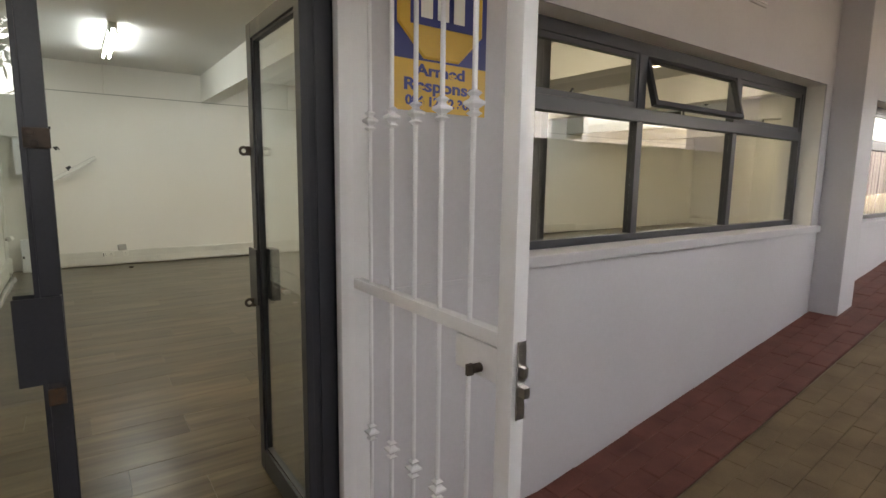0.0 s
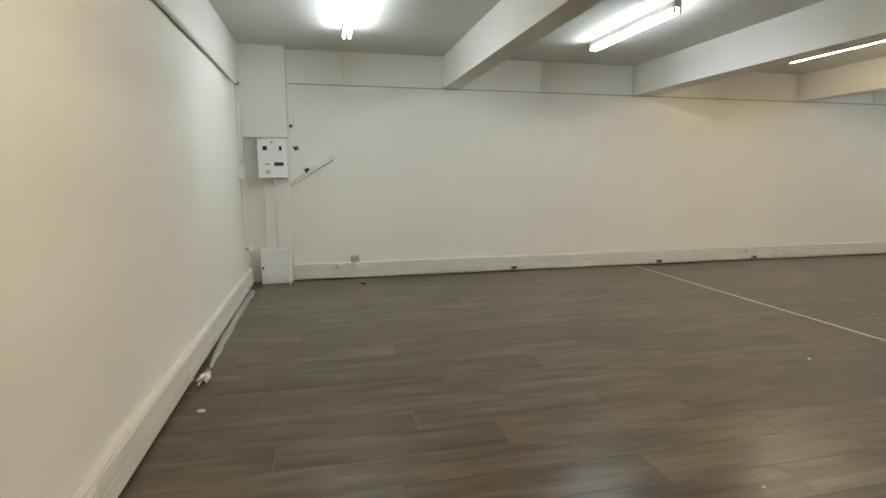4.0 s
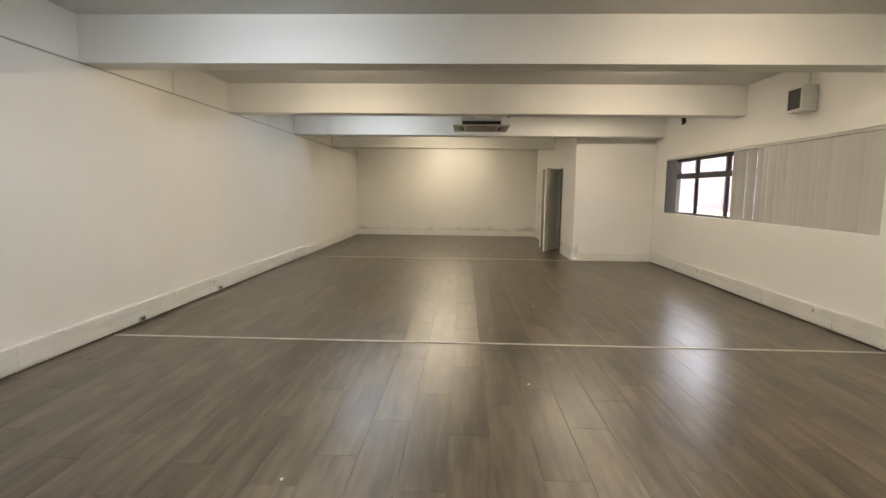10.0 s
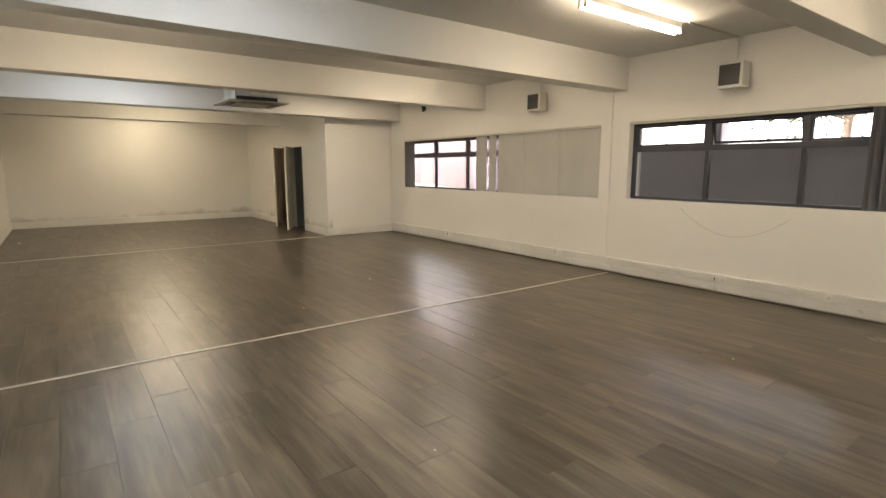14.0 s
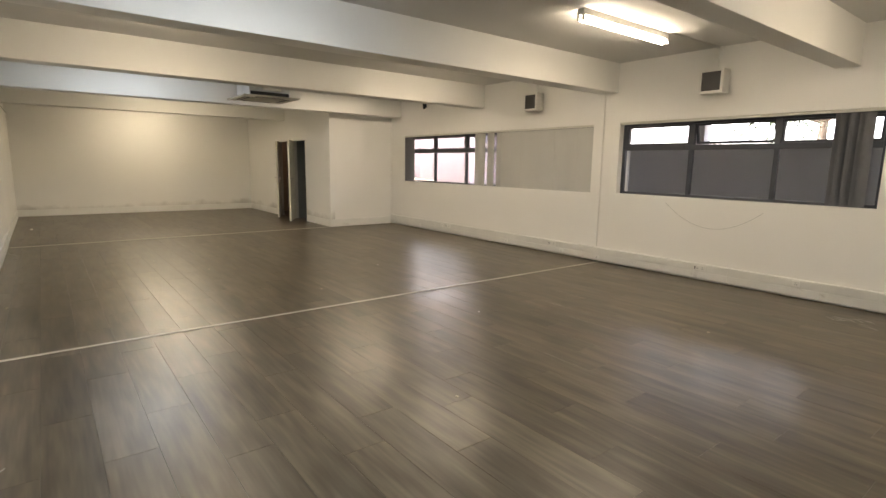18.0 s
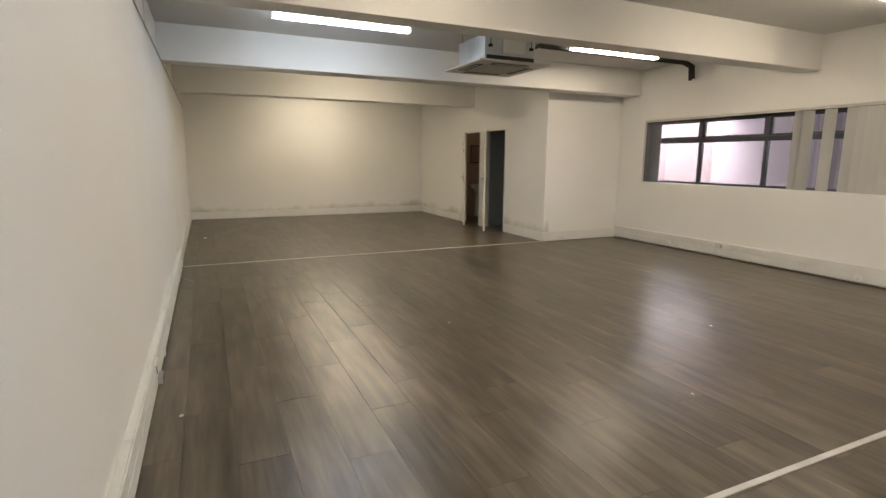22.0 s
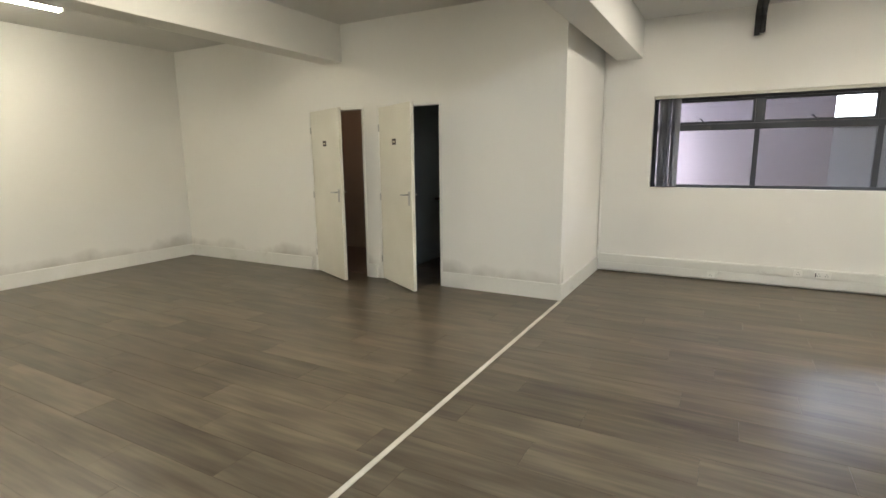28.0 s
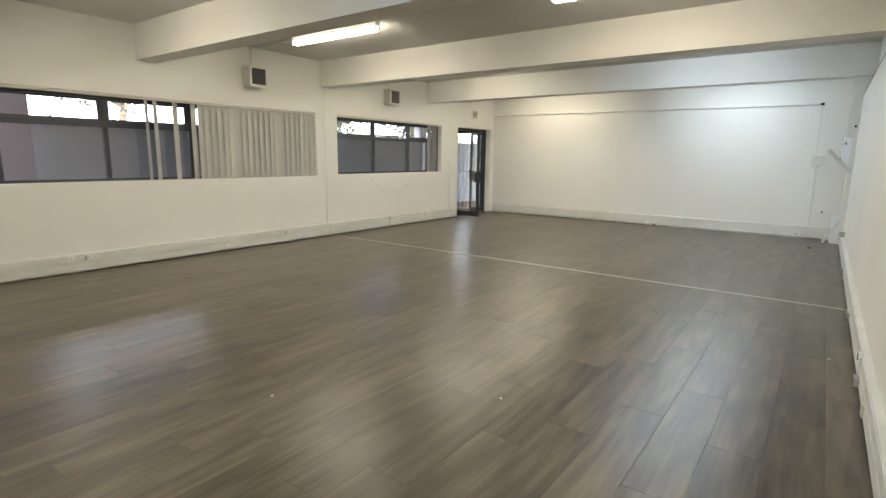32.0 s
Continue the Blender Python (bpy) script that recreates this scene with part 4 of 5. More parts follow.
# ---- electrical corner ----
db = thing("distribution_board", "white metal distribution board with dark breakers", "electrical box", at=(0.35, 7.43, 1.37))
part("case", box(bmesh.new(), -0.18, 0.18, -0.10, 0.0, 0.0, 0.485, bevel=0.004), M_CABINET, db)
part("door_panel", box(bmesh.new(), -0.168, 0.168, -0.110, -0.101, 0.012, 0.472, bevel=0.003), M_CABINET, db)
for x0_, x1_, z0_, z1_ in ((-0.112, -0.058, 0.35, 0.40), (0.085, 0.118, 0.345, 0.40), (0.02, 0.135, 0.155, 0.20), (-0.09, -0.03, 0.165, 0.185)):
    part("breaker_window", box(bmesh.new(), x0_, x1_, -0.1125, -0.1105, z0_, z1_), M_BLACK if z1_ - z0_ > 0.03 else M_GREYPL, db)
part("label_plate", box(bmesh.new(), -0.085, -0.03, -0.1125, -0.1105, 0.05, 0.105), M_EXITPAPER, db)
part("latch", box(bmesh.new(), -0.015, 0.015, -0.117, -0.1105, 0.44, 0.455), M_BLACK, db)

cab = thing("low_cabinet", "small white metal cabinet standing on the floor in the corner", "cabinet", at=(0.315, 7.43, 0))
part("case", box(bmesh.new(), -0.17, 0.17, -0.10, 0.0, 0.0, 0.46, bevel=0.004), M_CABINET, cab)
part("door", box(bmesh.new(), -0.162, 0.162, -0.118, -0.101, 0.008, 0.452, bevel=0.003), M_CABINET, cab)
lk = box(bmesh.new(), -0.152, -0.132, -0.127, -0.1185, 0.20, 0.235, bevel=0.002)
part("lock", lk, M_BLACK, cab, "black lock")

ls = thing("leaning_strip", "white plastic trunking lid leaning in the corner", "trim strip", at=(0.51, 7.2, 0))
bm = bmesh.new()
box(bm, -0.012, 0.012, -0.02, 0.02, 0.0, 0.47, bevel=0.002, m=Matrix.Translation((0, 0.02, 0.004)) @ Matrix.Rotation(radians(-27), 4, "X"))
part("lid", bm, M_PLASTIC, ls)
mb = thing("wall_box", "plain white square box on the end wall", "junction box", at=(0, 6.98, 1.445))
part("box_body", box(bmesh.new(), 0.0, 0.06, -0.085, 0.085, -0.085, 0.085, bevel=0.006), M_PLASTIC, mb)
pv = thing("pipe_stub", "grey capped pipe stub on the end wall", "pipe", at=(0.0, 7.12, 0.503))
part("stub", rod(bmesh.new(), (0.001, 0, 0), (0.05, 0, 0), 0.020, 12), M_GREYPL, pv, smooth=40)
part("cap", rod(bmesh.new(), (0.045, -0.022, 0.004), (0.075, 0.035, 0.012), 0.036, 14, 0.032), M_PLASTIC, pv, smooth=40)
part("cap_hole", rod(bmesh.new(), (0.0755, 0.036, 0.012), (0.079, 0.041, 0.0125), 0.022, 12), M_BLACK, pv)

# trough that stands out from the long wall beside the board, its cables cut off
br = thing("cable_bracket", "white slanted cable trough with black cable ends beside the meter board", "bracket", at=(0.524, 7.464, 1.266))
tip = Vector((0.566, -0.33, 0.354))
m = tip.to_track_quat("X", "Z").to_matrix().to_4x4()
ln = tip.length
tr = bmesh.new()
box(tr, -0.05, ln, -0.020, 0.020, -0.023, -0.019, bevel=0.001, m=m)
part("trough_base", tr, M_PLASTIC, br)
for y in (-0.020, 0.016):
    part("trough_side", box(bmesh.new(), -0.05, ln, y, y + 0.004, -0.0185, 0.021, bevel=0.001, m=m), M_PLASTIC, br)
    part("trough_lip", box(bmesh.new(), -0.05, ln, y - 0.0005, y + 0.0045, 0.0215, 0.0245, m=m), M_GREYPL, br)
for c, along in (((0.249, -0.161, 0.205), (0.05, 0.01, 0.03)), ((0.122, -0.109, 0.482), (0.055, 0.0, 0.012))):
    k = bmesh.new()
    a = Vector(c)
    for d in (Vector((0, 0, 0)), Vector((0.008, 0.004, -0.018)), Vector((-0.012, 0, 0.012))):
        rod(k, a + d - Vector(along) * 0.5, a + d + Vector(along) * 0.5, 0.011, 8, 0.008)
    part("cable_end", k, M_BLACK, br, "cut black cable end", smooth=50)
lead = bmesh.new()
bent(lead, [(0.249, -0.161, 0.205), (0.225, -0.150, 0.30), (0.175, -0.128, 0.41), (0.122, -0.109, 0.482), (0.08, -0.06, 0.50), (0.06, 0.03, 0.47)], 0.004, 6)
part("lead", lead, M_PLASTIC, br, "thin white lead")
cb_ = thing("wall_cable_box", "small white box with a black cable entry on the long wall", "junction box", at=(0.589, W, 2.05))
part("box_body", box(bmesh.new(), -0.035, 0.035, -0.075, -0.001, 0.0, 0.13, bevel=0.004), M_PLASTIC, cb_)
part("cable_entry", rod(bmesh.new(), (-0.006, -0.045, -0.035), (-0.006, -0.045, 0.004), 0.016, 10), M_BLACK, cb_)

# crumpled film wrapped round a cable along the trunking
fc = thing("wrapped_cable", "crumpled clear plastic film round a cable on the floor", "cable bundle", at=(0.1, 5.6, 0.0))
rng = random.Random(5)
bm = bmesh.new()
rows_ = []
for i in range(91):
    y = 1.30 - i * 0.0285
    k = min(max((y + 1.32) / 0.75, 0.0), 1.0)
    half = 0.010 + 0.030 * k * (0.75 + 0.5 * noise.noise(Vector((0, y * 5, 0)))) + 0.004 * rng.random()
    mid = -0.022 + 0.03 * (1 - k) + 0.012 * noise.noise(Vector((3, y * 2.4, 0)))
    row = []
    for j in range(9):
        u = -1 + j / 4
        h = (0.012 + 0.012 * k) * (1 - abs(u) ** 3) + 0.012 * (1 - abs(u)) * noise.noise(Vector((u * 2.2, y * 14, 7)))
        row.append(bm.verts.new((mid + half * u, y, max(h, 0.0) + 0.003)))
    rows_.append(row)
for a, b in zip(rows_, rows_[1:]):
    for j in range(8):
        bm.faces.new((a[j], a[j + 1], b[j + 1], b[j]))
part("film", bm, M_FILM, fc)
bm = bmesh.new()
rod(bm, (0.012, -1.345, 0.018), (0.018, -1.405, 0.020), 0.019, 12, 0.026)
part("tape", bm, M_REDTAPE, fc, "faded red tape", smooth=40)
bm = bmesh.new()
for i in range(26):
    a = Vector((0.018 + rng.uniform(-0.018, 0.018), -1.40, 0.020 + rng.uniform(-0.012, 0.012)))
    b = a + Vector((rng.uniform(-0.03, 0.035), rng.uniform(-0.17, -0.08), rng.uniform(-0.015, 0.02)))
    b.z = max(b.z, 0.006)
    rod(bm, a, b, 0.005, 5, 0.008)
part("frayed_end", bm, M_PLASTIC, fc, "white frayed end")


# loose wires and crumbs
def floor_wire(at, pts, label):
    o = thing("floor_wire", label, "wire", "loose wires on the floor", at)
    bm = bmesh.new()
    bent(bm, pts, 0.0022, 6)
    part("strand", bm, M_GREYPL, o)


floor_wire((4.05, 7.42, 0.004), [(0.10, 0.03, 0.05), (0.08, 0.0, 0.0), (0.10, -0.06, 0.0), (0.02, -0.10, 0.0), (-0.08, -0.06, 0.0), (-0.16, -0.10, 0.0), (-0.22, -0.20, 0.0), (-0.16, -0.24, 0.0)], "thin pale wire curled on the floor by the wall")
floor_wire((6.25, 7.42, 0.004), [(0.0, 0.03, 0.04), (0.03, -0.03, 0.0), (0.0, -0.12, 0.0)], "short pale wire end by the wall")
floor_wire((10.98, 7.42, 0.004), [(0.0, 0.03, 0.09), (0.02, 0.0, 0.02), (-0.03, -0.08, 0.0), (-0.10, -0.10, 0.0)], "short pale wire end by the wall")
floor_wire((0.60, 7.30, 0.004), [(-0.1, 0.06, 0.0), (0.0, 0.0, 0.0), (0.12, 0.04, 0.0), (0.2, 0.12, 0.01)], "dark cable tail on the floor by the cabinet")
for x, y, s, mt in ((1.43, 7.05, 0.028, M_RUST), (0.20, 3.60, 0.022, M_PLASTIC), (0.16, 2.46, 0.035, M_PLASTIC), (3.22, 4.91, 0.010, M_EXITPAPER), (14.45, 7.19, 0.03, M_PLASTIC), (7.36, 7.31, 0.014, M_EXITPAPER),
                    (9.38, 5.71, 0.008, M_EXITPAPER), (8.3, 5.2, 0.009, M_EXITPAPER), (6.4, 4.4, 0.010, M_EXITPAPER), (4.6, 3.5, 0.010, M_PLASTIC), (2.9, 2.2, 0.009, M_EXITPAPER), (7.3, 3.1, 0.010, M_PLASTIC), (10.2, 4.6, 0.009, M_EXITPAPER)):
    o = thing("crumb", "small scrap of rubble lying on the floor", "debris", "scraps on the floor", (x, y, 0))
    bm = bmesh.new()
    bmesh.ops.create_icosphere(bm, subdivisions=1, radius=s, matrix=Matrix.Translation((0, 0, s * 0.45)) @ Matrix.Diagonal((1.3, 0.9, 0.5, 1)))
    for v in bm.verts:
        v.co += Vector((noise.noise(v.co * 60 + Vector((x, y, 0))), noise.noise(v.co * 70), 0)) * s * 0.5
    part("scrap", bm, mt, o)


# smears of white filler left on the floor by the entrance
rng = random.Random(12)
for x, y, ln, n_ in ((2.30, 0.62, 0.10, 5), (2.18, 0.53, 0.08, 4), (2.06, 0.72, 0.07, 3)):
    o = thing("filler_smear", "thin dry smear of white filler on the floor", "stain", "filler smears on the floor", (x, y, 0.0006))
    bm = bmesh.new()
    for i in range(n_):
        a = rng.uniform(-0.9, 0.9)
        c = Vector((rng.uniform(-0.10, 0.10), rng.uniform(-0.07, 0.07), 0))
        d, sd = Vector((math.cos(a), math.sin(a), 0)), Vector((-math.sin(a), math.cos(a), 0))
        top = []
        for k in range(12):
            f = k / 12 * 2 * math.pi
            p = c + d * (math.cos(f) * ln * rng.uniform(0.5, 1.0)) + sd * (math.sin(f) * ln * 0.13 * rng.uniform(0.4, 1.2))
            top.append(bm.verts.new(p + Vector((0, 0, 0.0006 + 0.0003 * i))))
        bm.faces.new(top)
    part("smear", bm, M_FILLER, o)
st = thing("threshold_strip", "bright worn metal strip lying along the door sill", "threshold", at=(1.115, -0.205, 0.0085))
part("strip", box(bmesh.new(), -0.205, 0.205, -0.012, 0.012, 0.0, 0.004, bevel=0.001), M_BRIGHT, st)


# ---- washrooms ----
def inner_door(x_free, x_hinge, turn, label):
    o = thing("washroom_door", label, "door", "washroom doors", (x_hinge - 0.03, BY, 0))
    o.rotation_euler = (0, 0, radians(turn))
    w = x_hinge - x_free - 0.06
    part("leaf", box(bmesh.new(), -w, 0.0, -0.038, 0.002, 0.012, 2.028, bevel=0.002), M_DOOR, o)
    for side, y in ((1, 0.0025), (-1, -0.0385)):
        h = bmesh.new()
        box(h, -w + 0.035, -w + 0.075, min(y, y + side * 0.008), max(y, y + side * 0.008), 0.95, 1.10, bevel=0.002)
        rod(h, (-w + 0.055, y + side * 0.008, 1.065), (-w + 0.055, y + side * 0.05, 1.065), 0.009, 10)
        rod(h, (-w + 0.055, y + side * 0.05, 1.065), (-w + 0.165, y + side * 0.05, 1.06), 0.009, 10)
        part("handle", h, M_STEEL, o, "steel lever handle on a plate", smooth=40)
    s = part("nameplate", box(bmesh.new(), -w / 2 - 0.045, -w / 2 + 0.045, 0.003, 0.007, 1.60, 1.665, bevel=0.001), M_INK, o, "small dark nameplate")
    part("nameplate_bar", boxes((-w / 2 - 0.03, -w / 2 + 0.03, 0.0072, 0.008, 1.622, 1.642)), M_EXITPAPER, s)
    for z in (0.25, 1.0, 1.8):
        part("hinge", rod(bmesh.new(), (0.004, 0.006, z - 0.04), (0.004, 0.006, z + 0.04), 0.008, 8), M_STEEL, o)
    return o


inner_door(D1[0], D1[1], -30.5, "cream painted washroom door standing ajar with a steel handle")
inner_door(D2[0], D2[1], -25.0, "cream painted washroom door ajar with a warm light behind")
for d, nm in ((D1, "door_2"), (D2, "door_3")):
    fb = bmesh.new()
    for r in ((d[0], d[0] + 0.028, 0.0, d[3]), (d[1] - 0.028, d[1], 0.0, d[3]), (d[0] + 0.028, d[1] - 0.028, d[3] - 0.028, d[3])):
        box(fb, r[0], r[1], BY - 0.112, BY + 0.006, r[2], r[3])
    structure(nm, fb, M_SKIRT, "white painted door frame")
structure("wall_partition", boxes((14.15, 14.25, 0.0, BY - 0.11, 0.0, H)), M_PEACH, "partition between the washrooms")
# Liner added over the peach partition to carry the painted daylight.
structure("wall_storeroom_side", boxes((14.13, 14.147, 0.0, BY - 0.111, 0.0, H)), M_STOREDIM, "storeroom side liner in the blue-grey of dim daylight")
structure("wall_washroom_end", boxes((16.2, 16.3, 0.0, BY - 0.11, 0.0, H)), M_PEACH, "peach painted washroom end wall")
structure("wall_washroom_back", boxes((14.25, 16.2, 0.001, 0.02, 0.0, H)), M_PEACH, "peach painted washroom back wall")
structure("washroom_floor", boxes((14.25, 16.2, 0.02, BY - 0.112, -0.005, 0.004)), M_DARKTILE, "brown tiled washroom floor")
basin = thing("wash_basin", "white porcelain wash basin on the washroom wall", "basin", at=(16.2, 0.75, 0.82))
bb = bmesh.new()
bmesh.ops.create_cone(bb, cap_ends=True, segments=28, radius1=0.10, radius2=0.23, depth=0.2, matrix=Matrix.Translation((-0.2, 0, -0.1)) @ Matrix.Diagonal((0.85, 1.05, 1, 1)))
bmesh.ops.inset_region(bb, faces=[f for f in bb.faces if f.normal.z > 0.9], thickness=0.03, depth=-0.10)
part("bowl", bb, M_PORCELAIN, basin, smooth=50)
part("pedestal", rod(bmesh.new(), (-0.14, 0, -0.82), (-0.14, 0, -0.2), 0.09, 16, 0.07), M_PORCELAIN, basin, smooth=50)
tap = bmesh.new()
bent(tap, [(-0.04, 0, 0.0), (-0.04, 0, 0.10), (-0.14, 0, 0.11)], 0.011, 8)
part("tap", tap, M_STEEL, basin)
mir = thing("wall_mirror", "small dark framed mirror above the basin", "mirror", at=(16.2, 0.75, 1.35))
part("mirror_frame", boxes((-0.02, -0.001, -0.17, 0.17, 0, 0.45)), M_RUST, mir)
part("mirror_pane", boxes((-0.024, -0.0205, -0.15, 0.15, 0.02, 0.43)), M_MIRROR, mir)
bulb = thing("washroom_lamp", "warm glowing globe lamp under the washroom ceiling", "ceiling light", at=(15.3, 0.8, H))
part("lamp_base", rod(bmesh.new(), (0, 0, -0.04), (0, 0, -0.001), 0.06, 16), M_PLASTIC, bulb)
gb = bmesh.new()
bmesh.ops.create_uvsphere(gb, u_segments=16, v_segments=10, radius=0.09, matrix=Matrix.Translation((0, 0, -0.12)))
part("globe", gb, M_BULB, bulb, "glowing glass globe", smooth=60)
dw = thing("storeroom_shelf", "dark shelf on the storeroom wall", "shelf", at=(13.0, 0.2, 0.86))
part("board", boxes((-0.9, 1.1, -0.18, 0.14, 0.0, 0.03), bevel=0.003), M_RUST, dw)
for x in (-0.7, 0.9):
    part("bracket", boxes((x - 0.015, x + 0.015, -0.195, 0.1, -0.03, -0.001), (x - 0.015, x + 0.015, -0.199, -0.17, -0.25, -0.03)), M_RUST, dw)

# ---- outdoors ----
RAMP0, SLOPE, RUN = 2.55, 0.148, 5.6
def ramp_z(x):
    return -0.075 + SLOPE * min(max(x - RAMP0, 0.0), RUN) + 0.045 * min(max(x - RAMP0 - RUN, 0.0), 12.0)


gm = bmesh.new()
xs = (-400, RAMP0, RAMP0 + RUN, RAMP0 + RUN + 12, 400)
for ya, yb, flat in ((-400, OUT, False), (OUT, 400, True)):
    for a, b in zip(xs, xs[1:]):
        za, zb = (-0.26, -0.26) if flat else (ramp_z(a), ramp_z(b))
        gm.faces.new([gm.verts.new(p) for p in ((a, ya, za), (b, ya, zb), (b, yb, zb), (a, yb, za))])
bmesh.ops.remove_doubles(gm, verts=gm.verts, dist=0.001)
structure("ground", gm, M_GROUND, "cement and earth ground sloping up beside the building")

# Unseen roof; the length past x=9.2 is added to shade the walls there.
structure("upper_floor_overhang", boxes((-4.0, 11.95, -2.35, OUT - 0.001, 3.0, 3.25)), M_OUTWALL, "white soffit of the floor above, lengthened to shade the far walls")
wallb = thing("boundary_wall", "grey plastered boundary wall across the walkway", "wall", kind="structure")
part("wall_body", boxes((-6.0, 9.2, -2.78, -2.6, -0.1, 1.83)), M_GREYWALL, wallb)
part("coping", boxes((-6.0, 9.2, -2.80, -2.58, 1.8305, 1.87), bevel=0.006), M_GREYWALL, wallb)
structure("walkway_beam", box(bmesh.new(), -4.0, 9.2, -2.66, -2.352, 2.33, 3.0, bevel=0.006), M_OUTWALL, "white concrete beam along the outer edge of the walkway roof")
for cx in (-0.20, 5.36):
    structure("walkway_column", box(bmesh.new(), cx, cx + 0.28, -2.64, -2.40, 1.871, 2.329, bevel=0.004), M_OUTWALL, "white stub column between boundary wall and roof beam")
# Added, unseen wall; keeps sky light from entering at the walkway's end.
structure("wall_walkway_blocker", boxes((-4.2, -4.0, -2.6, OUT - 0.001, -0.1, 3.0)), M_GREYWALL, "added grey wall blocking sky light at the walkway end")
wallt = thing("boundary_wall", "tall plastered wall block with lilac daylight in its colour", "wall", kind="structure")
part("wall_body", boxes((9.203, 11.95, -3.2, -2.6, -0.1, 4.4)), M_LILACLIT, wallt)
wallp = thing("boundary_wall", "plastered boundary wall above the ramp with pink sunlight in its colour", "wall", kind="structure")
part("wall_body", boxes((11.953, 26.0, -2.78, -2.6, -0.1, 2.35)), M_PINKLIT, wallp)
part("coping", boxes((11.953, 26.0, -2.80, -2.58, 2.3505, 2.39), bevel=0.006), M_PINKLIT, wallp)
structure("garden_bank", boxes((-30, 9.2, -30, -2.79, -0.2, 1.6)), M_GROUND, "raised garden bed behind the boundary wall")

fence = thing("railing", "low dark railing on the boundary wall", "railing", at=(-4.0, -2.69, 1.87))
part("top_rail", boxes((0, 4.4, -0.008, 0.008, 0.15, 0.165)), M_FRAME, fence)
b0 = None
for i in range(44):
    if b0 is None:
        b0 = part("baluster", boxes((-0.005, 0.005, -0.005, 0.005, 0.0, 0.149)), M_FRAME, fence)
    else:
        c = b0.copy()
        scene.collection.objects.link(c)
        c.location.x = 0.1 * i


def strap_plant(at, seed, size, label):
    rng = random.Random(seed)
    o = thing("strap_leaf_plant", label, "plant", "plants on the bank", at)
    bm = bmesh.new()
    for i in range(64):
        a, ln, lift = rng.uniform(0, 6.28), size * rng.uniform(0.7, 1.2), rng.uniform(0.9, 2.1)
        d, side = Vector((math.cos(a), math.sin(a), 0)), Vector((-math.sin(a), math.cos(a), 0))
        prev = None
        for s in range(6):
            u = s / 5
            c = d * (ln * u * 0.75) + Vector((0, 0, ln * (lift * u - 0.85 * lift * u * u)))
            wd = side * (0.021 * size * (1 - u) + 0.002)
            row = (bm.verts.new(c - wd), bm.verts.new(c + Vector((0, 0, -0.008))), bm.verts.new(c + wd))
            if prev:
                bm.faces.new([prev[0], prev[1], row[1], row[0]])
                bm.faces.new([prev[1], prev[2], row[2], row[1]])
            prev = row
    part("leaves", bm, M_LEAF, o)
    return o


for i, (x, y, s) in enumerate(((-1.3, -3.2, 0.75), (-0.5, -3.3, 0.9), (0.25, -3.15, 0.7), (0.9, -3.3, 0.85), (1.5, -3.2, 0.75), (2.3, -3.4, 0.9), (3.2, -3.3, 0.7), (4.4, -3.5, 0.75), (6.0, -3.6, 0.8))):
    strap_plant((x, y, 1.6), i, s * 0.78, "green strap-leaved plant in the raised bed")


def tree(at, seed, height, spread, label):
    rng = random.Random(seed)
    o = thing("tree", label, "tree", "trees behind the wall", at)
    tb = bmesh.new()
    pts = [Vector((0.05 * math.sin(i), 0.05 * math.cos(i * 1.7), height * 0.5 * i / 5)) for i in range(6)]
    for i, (p, q) in enumerate(zip(pts, pts[1:])):
        rod(tb, p, q, 0.13 - 0.015 * i, 10, 0.13 - 0.015 * (i + 1))
    tips = []
    for i in range(16):
        p = pts[3 + i % 3]
        a = rng.uniform(0, 6.28)
        q = p + Vector((math.cos(a) * spread * rng.uniform(0.4, 0.9), math.sin(a) * spread * rng.uniform(0.4, 0.9), height * rng.uniform(0.05, 0.45)))
        m_ = (p + q) / 2 + Vector((0, 0, 0.15))
        rod(tb, p, m_, 0.045, 7, 0.03)
        rod(tb, m_, q, 0.03, 7, 0.008)
        tips += [q, m_]
    part("trunk", tb, M_BARK, o, smooth=50)
    cb = bmesh.new()
    for tp in tips:
        for j in range(150):
            c = tp + Vector((rng.gauss(0, 0.42), rng.gauss(0, 0.42), rng.gauss(0, 0.30)))
            u = Vector((rng.gauss(0, 1), rng.gauss(0, 1), rng.gauss(0, 0.6))).normalized()
            v = u.orthogonal().normalized()
            ln, wd = rng.uniform(0.05, 0.10), rng.uniform(0.018, 0.032)
            cb.faces.new([cb.verts.new(c - u * ln), cb.verts.new(c + v * wd), cb.verts.new(c + u * ln), cb.verts.new(c - v * wd)])
    part("crown", cb, M_TREE, o)


tree((1.75, -4.6, 1.6), 3, 1.55, 1.2, "dark leafy tree behind the boundary wall")
tree((-2.2, -4.6, 1.6), 8, 1.9, 1.6, "dark leafy tree behind the boundary wall")
tree((5.4, -8.5, 1.6), 11, 3.4, 1.8, "dark leafy tree behind the boundary wall")

house = thing("neighbouring_house", "pale house with a balcony beyond the boundary wall", "house", at=(20, -14, 1.6))
part("house_wall", boxes((-5, 6, -4, 4, -2, 5.2)), M_HOUSE, house)
rf = bmesh.new()
vs = [rf.verts.new(p) for p in ((-5.5, -4.5, 5.21), (6.5, -4.5, 5.21), (6.5, 4.5, 5.21), (-5.5, 4.5, 5.21), (-5.5, 0, 7.0), (6.5, 0, 7.0))]
for f in ((0, 1, 5, 4), (2, 3, 4, 5), (0, 4, 3), (1, 2, 5), (0, 3, 2, 1)):
    rf.faces.new([vs[i] for i in f])
part("roof", rf, M_ROOF, house)
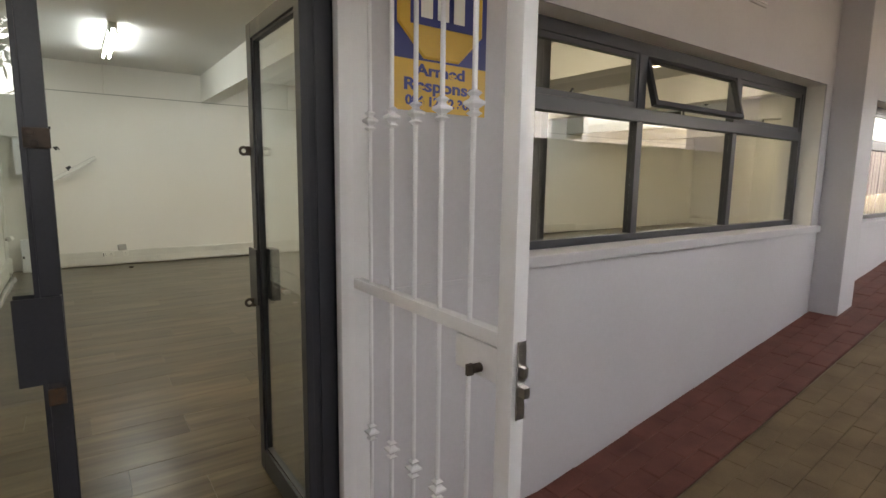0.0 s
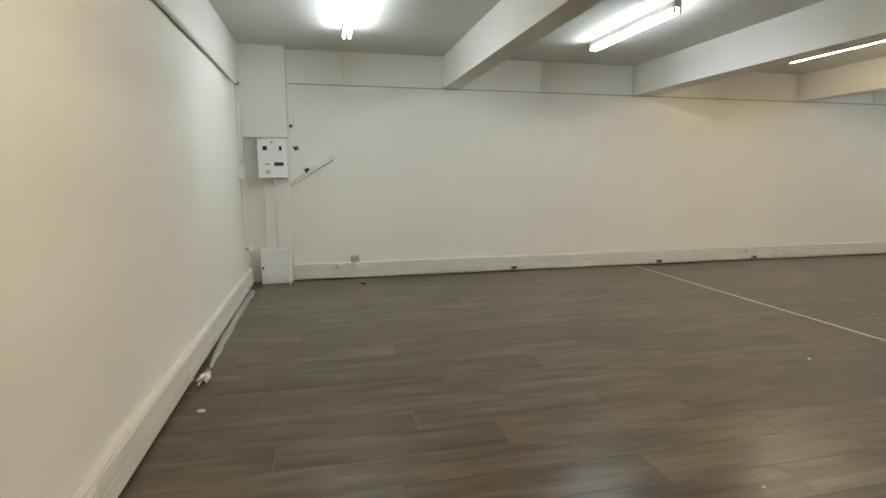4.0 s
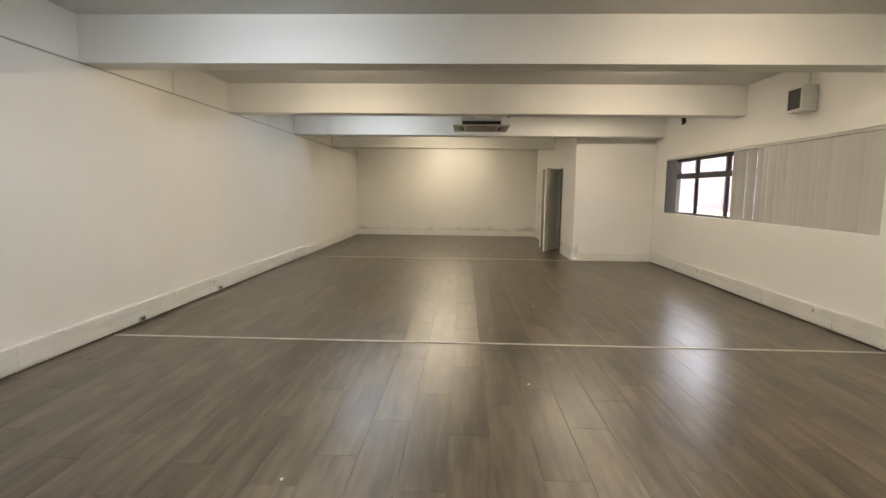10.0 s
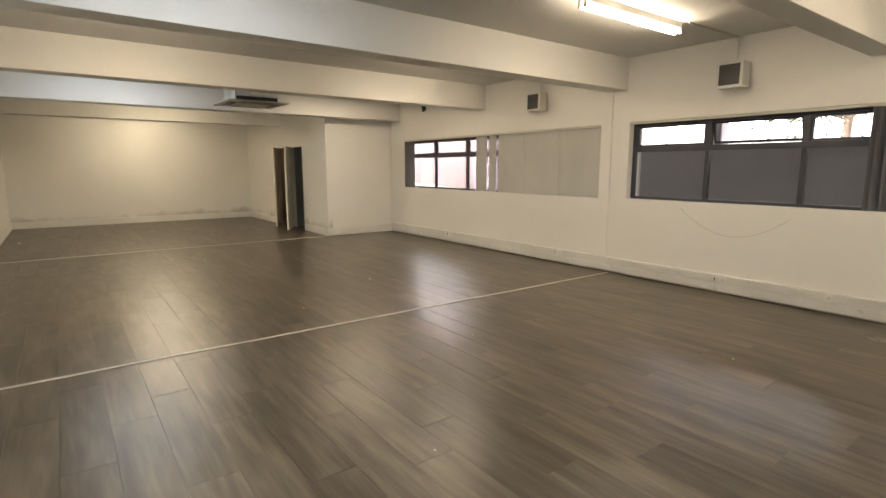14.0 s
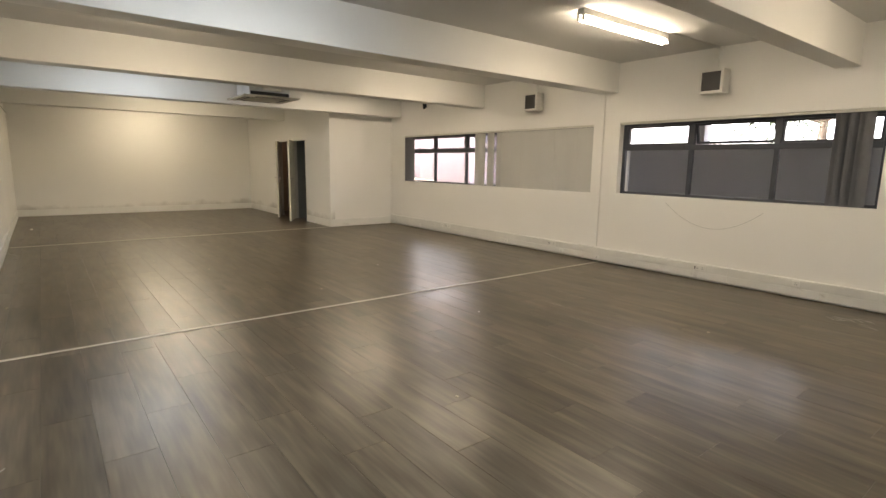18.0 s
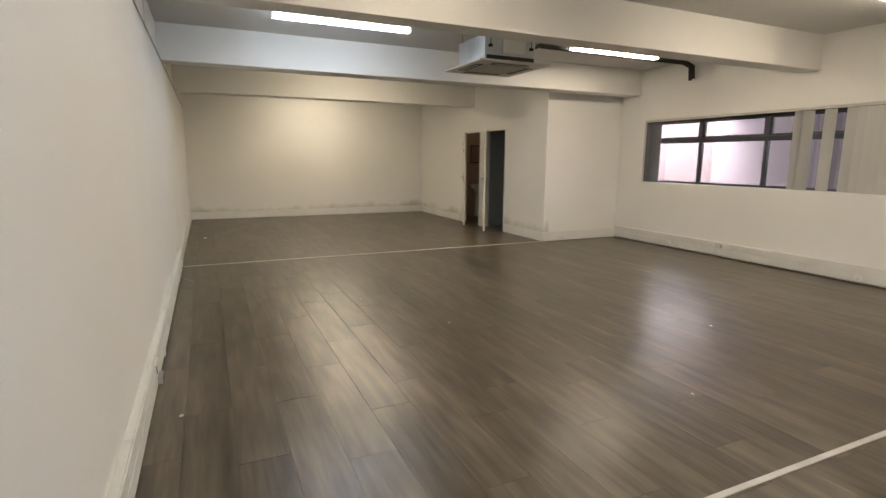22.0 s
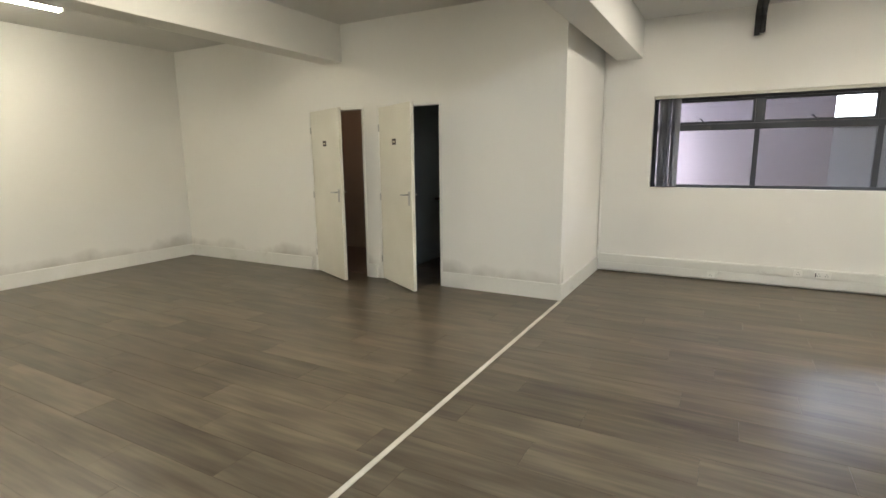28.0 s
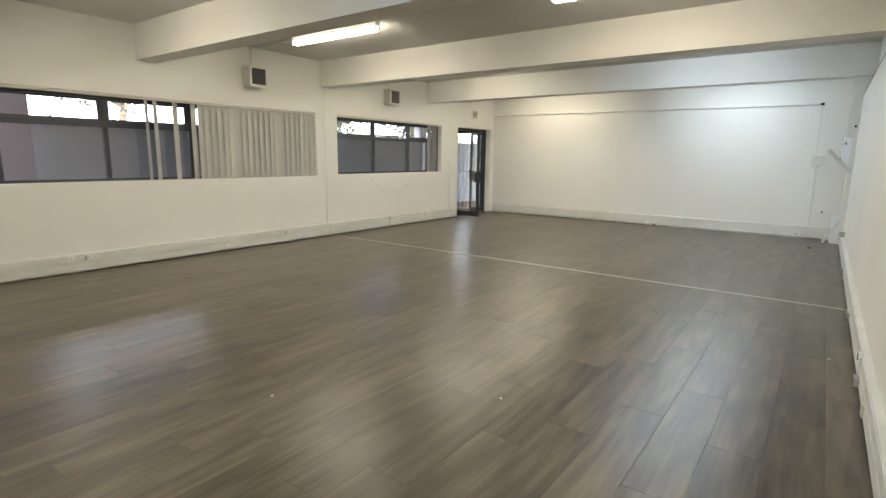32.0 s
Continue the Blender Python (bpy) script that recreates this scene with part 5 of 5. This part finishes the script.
for x in (-3.5, -0.5, 2.5):
    wn_ = part("window", boxes((x, x + 1.4, 4.0, 4.05, 2.2, 3.6)), M_SIGNWHITE, house)
    part("pane", boxes((x + 0.08, x + 1.32, 4.051, 4.06, 2.28, 3.52)), M_MIRROR, wn_)
bal = part("balcony", boxes((-5, 6, 4.1, 5.3, 1.6, 1.75), (-5, 6, 5.2, 5.26, 2.6, 2.66)), M_SIGNWHITE, house)
for i in range(28):
    q = part("baluster", boxes((-4.9 + i * 0.4, -4.87 + i * 0.4, 5.21, 5.24, 1.751, 2.599)), M_SIGNWHITE, bal)


# ---- paving and floor planks, piece by piece ----
def chamfered(lx, ly, lz, c):
    """A slab with its top edges broken; origin at the middle of the top."""
    me = bpy.data.meshes.new("piece")
    a, b = lx / 2, ly / 2
    top = [(-a + c, -b + c, 0), (a - c, -b + c, 0), (a - c, b - c, 0), (-a + c, b - c, 0)]
    mid = [(-a, -b, -c), (a, -b, -c), (a, b, -c), (-a, b, -c)]
    bot = [(-a, -b, -lz), (a, -b, -lz), (a, b, -lz), (-a, b, -lz)]
    fs = [(0, 1, 2, 3)]
    for i in range(4):
        j = (i + 1) % 4
        fs += [(4 + i, 4 + j, j, i), (8 + i, 8 + j, 4 + j, 4 + i)]
    me.from_pydata(top + mid + bot, [], fs)
    return me


def laid(name, me, parent, at, turn=0.0):
    ob = new(name, me)
    ob.parent = parent
    ob.location = at
    ob.rotation_euler = (0, 0, turn)
    return ob


def joined(name, rows, mat, parent):
    """Many slabs (x, y, lx, ly, c, lz) in one mesh."""
    vs, fs = [], []
    for x, y, z, lx, ly, c, lz in rows:
        k, a, b = len(vs), lx / 2, ly / 2
        vs += [(x - a + c, y - b + c, z), (x + a - c, y - b + c, z), (x + a - c, y + b - c, z), (x - a + c, y + b - c, z)]
        vs += [(x - a, y - b, z - c), (x + a, y - b, z - c), (x + a, y + b, z - c), (x - a, y + b, z - c)]
        fs.append((k, k + 1, k + 2, k + 3))
        for i in range(4):
            j = (i + 1) % 4
            fs.append((k + 4 + i, k + 4 + j, k + j, k + i))
    me = bpy.data.meshes.new(name)
    me.from_pydata(vs, [], fs)
    ob = new(name, me)
    me.materials.append(mat)
    ob.parent = parent
    return tagged(ob, kind="stuff")


# walkway: a red edging along the wall and cream pavers on the slope
tilt = math.atan(SLOPE)
pave = thing("pavement", "sloping walkway of cream pavers with a red brick edging", "paving", at=(RAMP0, OUT, -0.055), kind="structure")
pave.rotation_euler = (0, -tilt, 0)
rng = random.Random(2)
red_me = chamfered(0.219, 0.108, 0.05, 0.005)
red_me.materials.append(M_REDBRICK)
cream_me = chamfered(0.1995, 0.0995, 0.05, 0.003)
cream_me.materials.append(M_CREAM)
rest_red, rest_cream = [], []
for r in range(4):
    y = -0.06 - r * 0.111
    for i in range(26):
        x = -0.1 + (i + 0.5 * (r % 2)) * 0.222
        z = rng.uniform(-0.003, 0.003)
        if 0.0 < x < 5.2:
            laid("brick", red_me, pave, (x, y, z))
        else:
            rest_red.append((x, y, z, 0.219, 0.108, 0.004, 0.05))
for r in range(18):
    y = -0.515 - r * 0.101
    for i in range(28):
        x = -0.1 + (i + 0.5 * (r % 2)) * 0.201
        z = rng.uniform(-0.002, 0.002)
        if 0.3 < x < 5.0 and r < 9:
            laid("paver", cream_me, pave, (x, y, z))
        else:
            rest_cream.append((x, y, z, 0.1995, 0.0995, 0.003, 0.05))
joined("red_pavers", rest_red, M_REDBRICK, pave)
joined("cream_pavers", rest_cream, M_CREAM, pave)
land = thing("landing", "flat landing of cream pavers before the entrance", "paving", kind="structure")
rows_r, rows_c = [], []
for r in range(4):
    for i in range(25):
        rows_r.append((RAMP0 - 0.12 - (i + 0.5 * (r % 2)) * 0.222, OUT - 0.06 - r * 0.111, -0.055 + rng.uniform(-0.003, 0.003), 0.219, 0.108, 0.004, 0.05))
for r in range(18):
    for i in range(28):
        rows_c.append((RAMP0 - 0.11 - (i + 0.5 * (r % 2)) * 0.201, OUT - 0.515 - r * 0.101, -0.055 + rng.uniform(-0.002, 0.002), 0.1995, 0.0995, 0.003, 0.05))
joined("landing_red_pavers", rows_r, M_REDBRICK, land)
joined("landing_cream_pavers", rows_c, M_CREAM, land)

# vinyl plank floor
PW, PL, PHASE = 0.247, 1.22, 0.128
floor = thing("floor", "grey-brown wood-look vinyl plank floor, scuffed", "floor", kind="structure")
cache = {}
rest = []
rng = random.Random(7)
nrow = int(math.ceil((W - PHASE) / PW)) + 1
for r in range(nrow):
    ya, yb = max(0.0, PHASE + (r - 1) * PW), min(W, PHASE + r * PW)
    x = -PL * ((r * 0.37 + rng.choice((0, 0.12, 0.24))) % 1.0)
    while x < L:
        xa, xb = max(0.0, x), min(L, x + PL)
        x += PL
        if xb - xa < 0.05:
            continue
        lx, ly = round(xb - xa - 0.001, 3), round(yb - ya - 0.001, 3)
        at = ((xa + xb) / 2, (ya + yb) / 2, rng.uniform(-0.0006, 0.0))
        if xb < 10.6 and len(floor.children) < 300:
            if (lx, ly) not in cache:
                cache[lx, ly] = chamfered(lx, ly, 0.005, 0.0008)
                cache[lx, ly].materials.append(M_PLANK)
            laid("plank", cache[lx, ly], floor, at)
        else:
            rest.append((at[0], at[1], at[2], lx, ly, 0.0008, 0.005))
joined("far_planks", rest, M_PLANKS, floor)
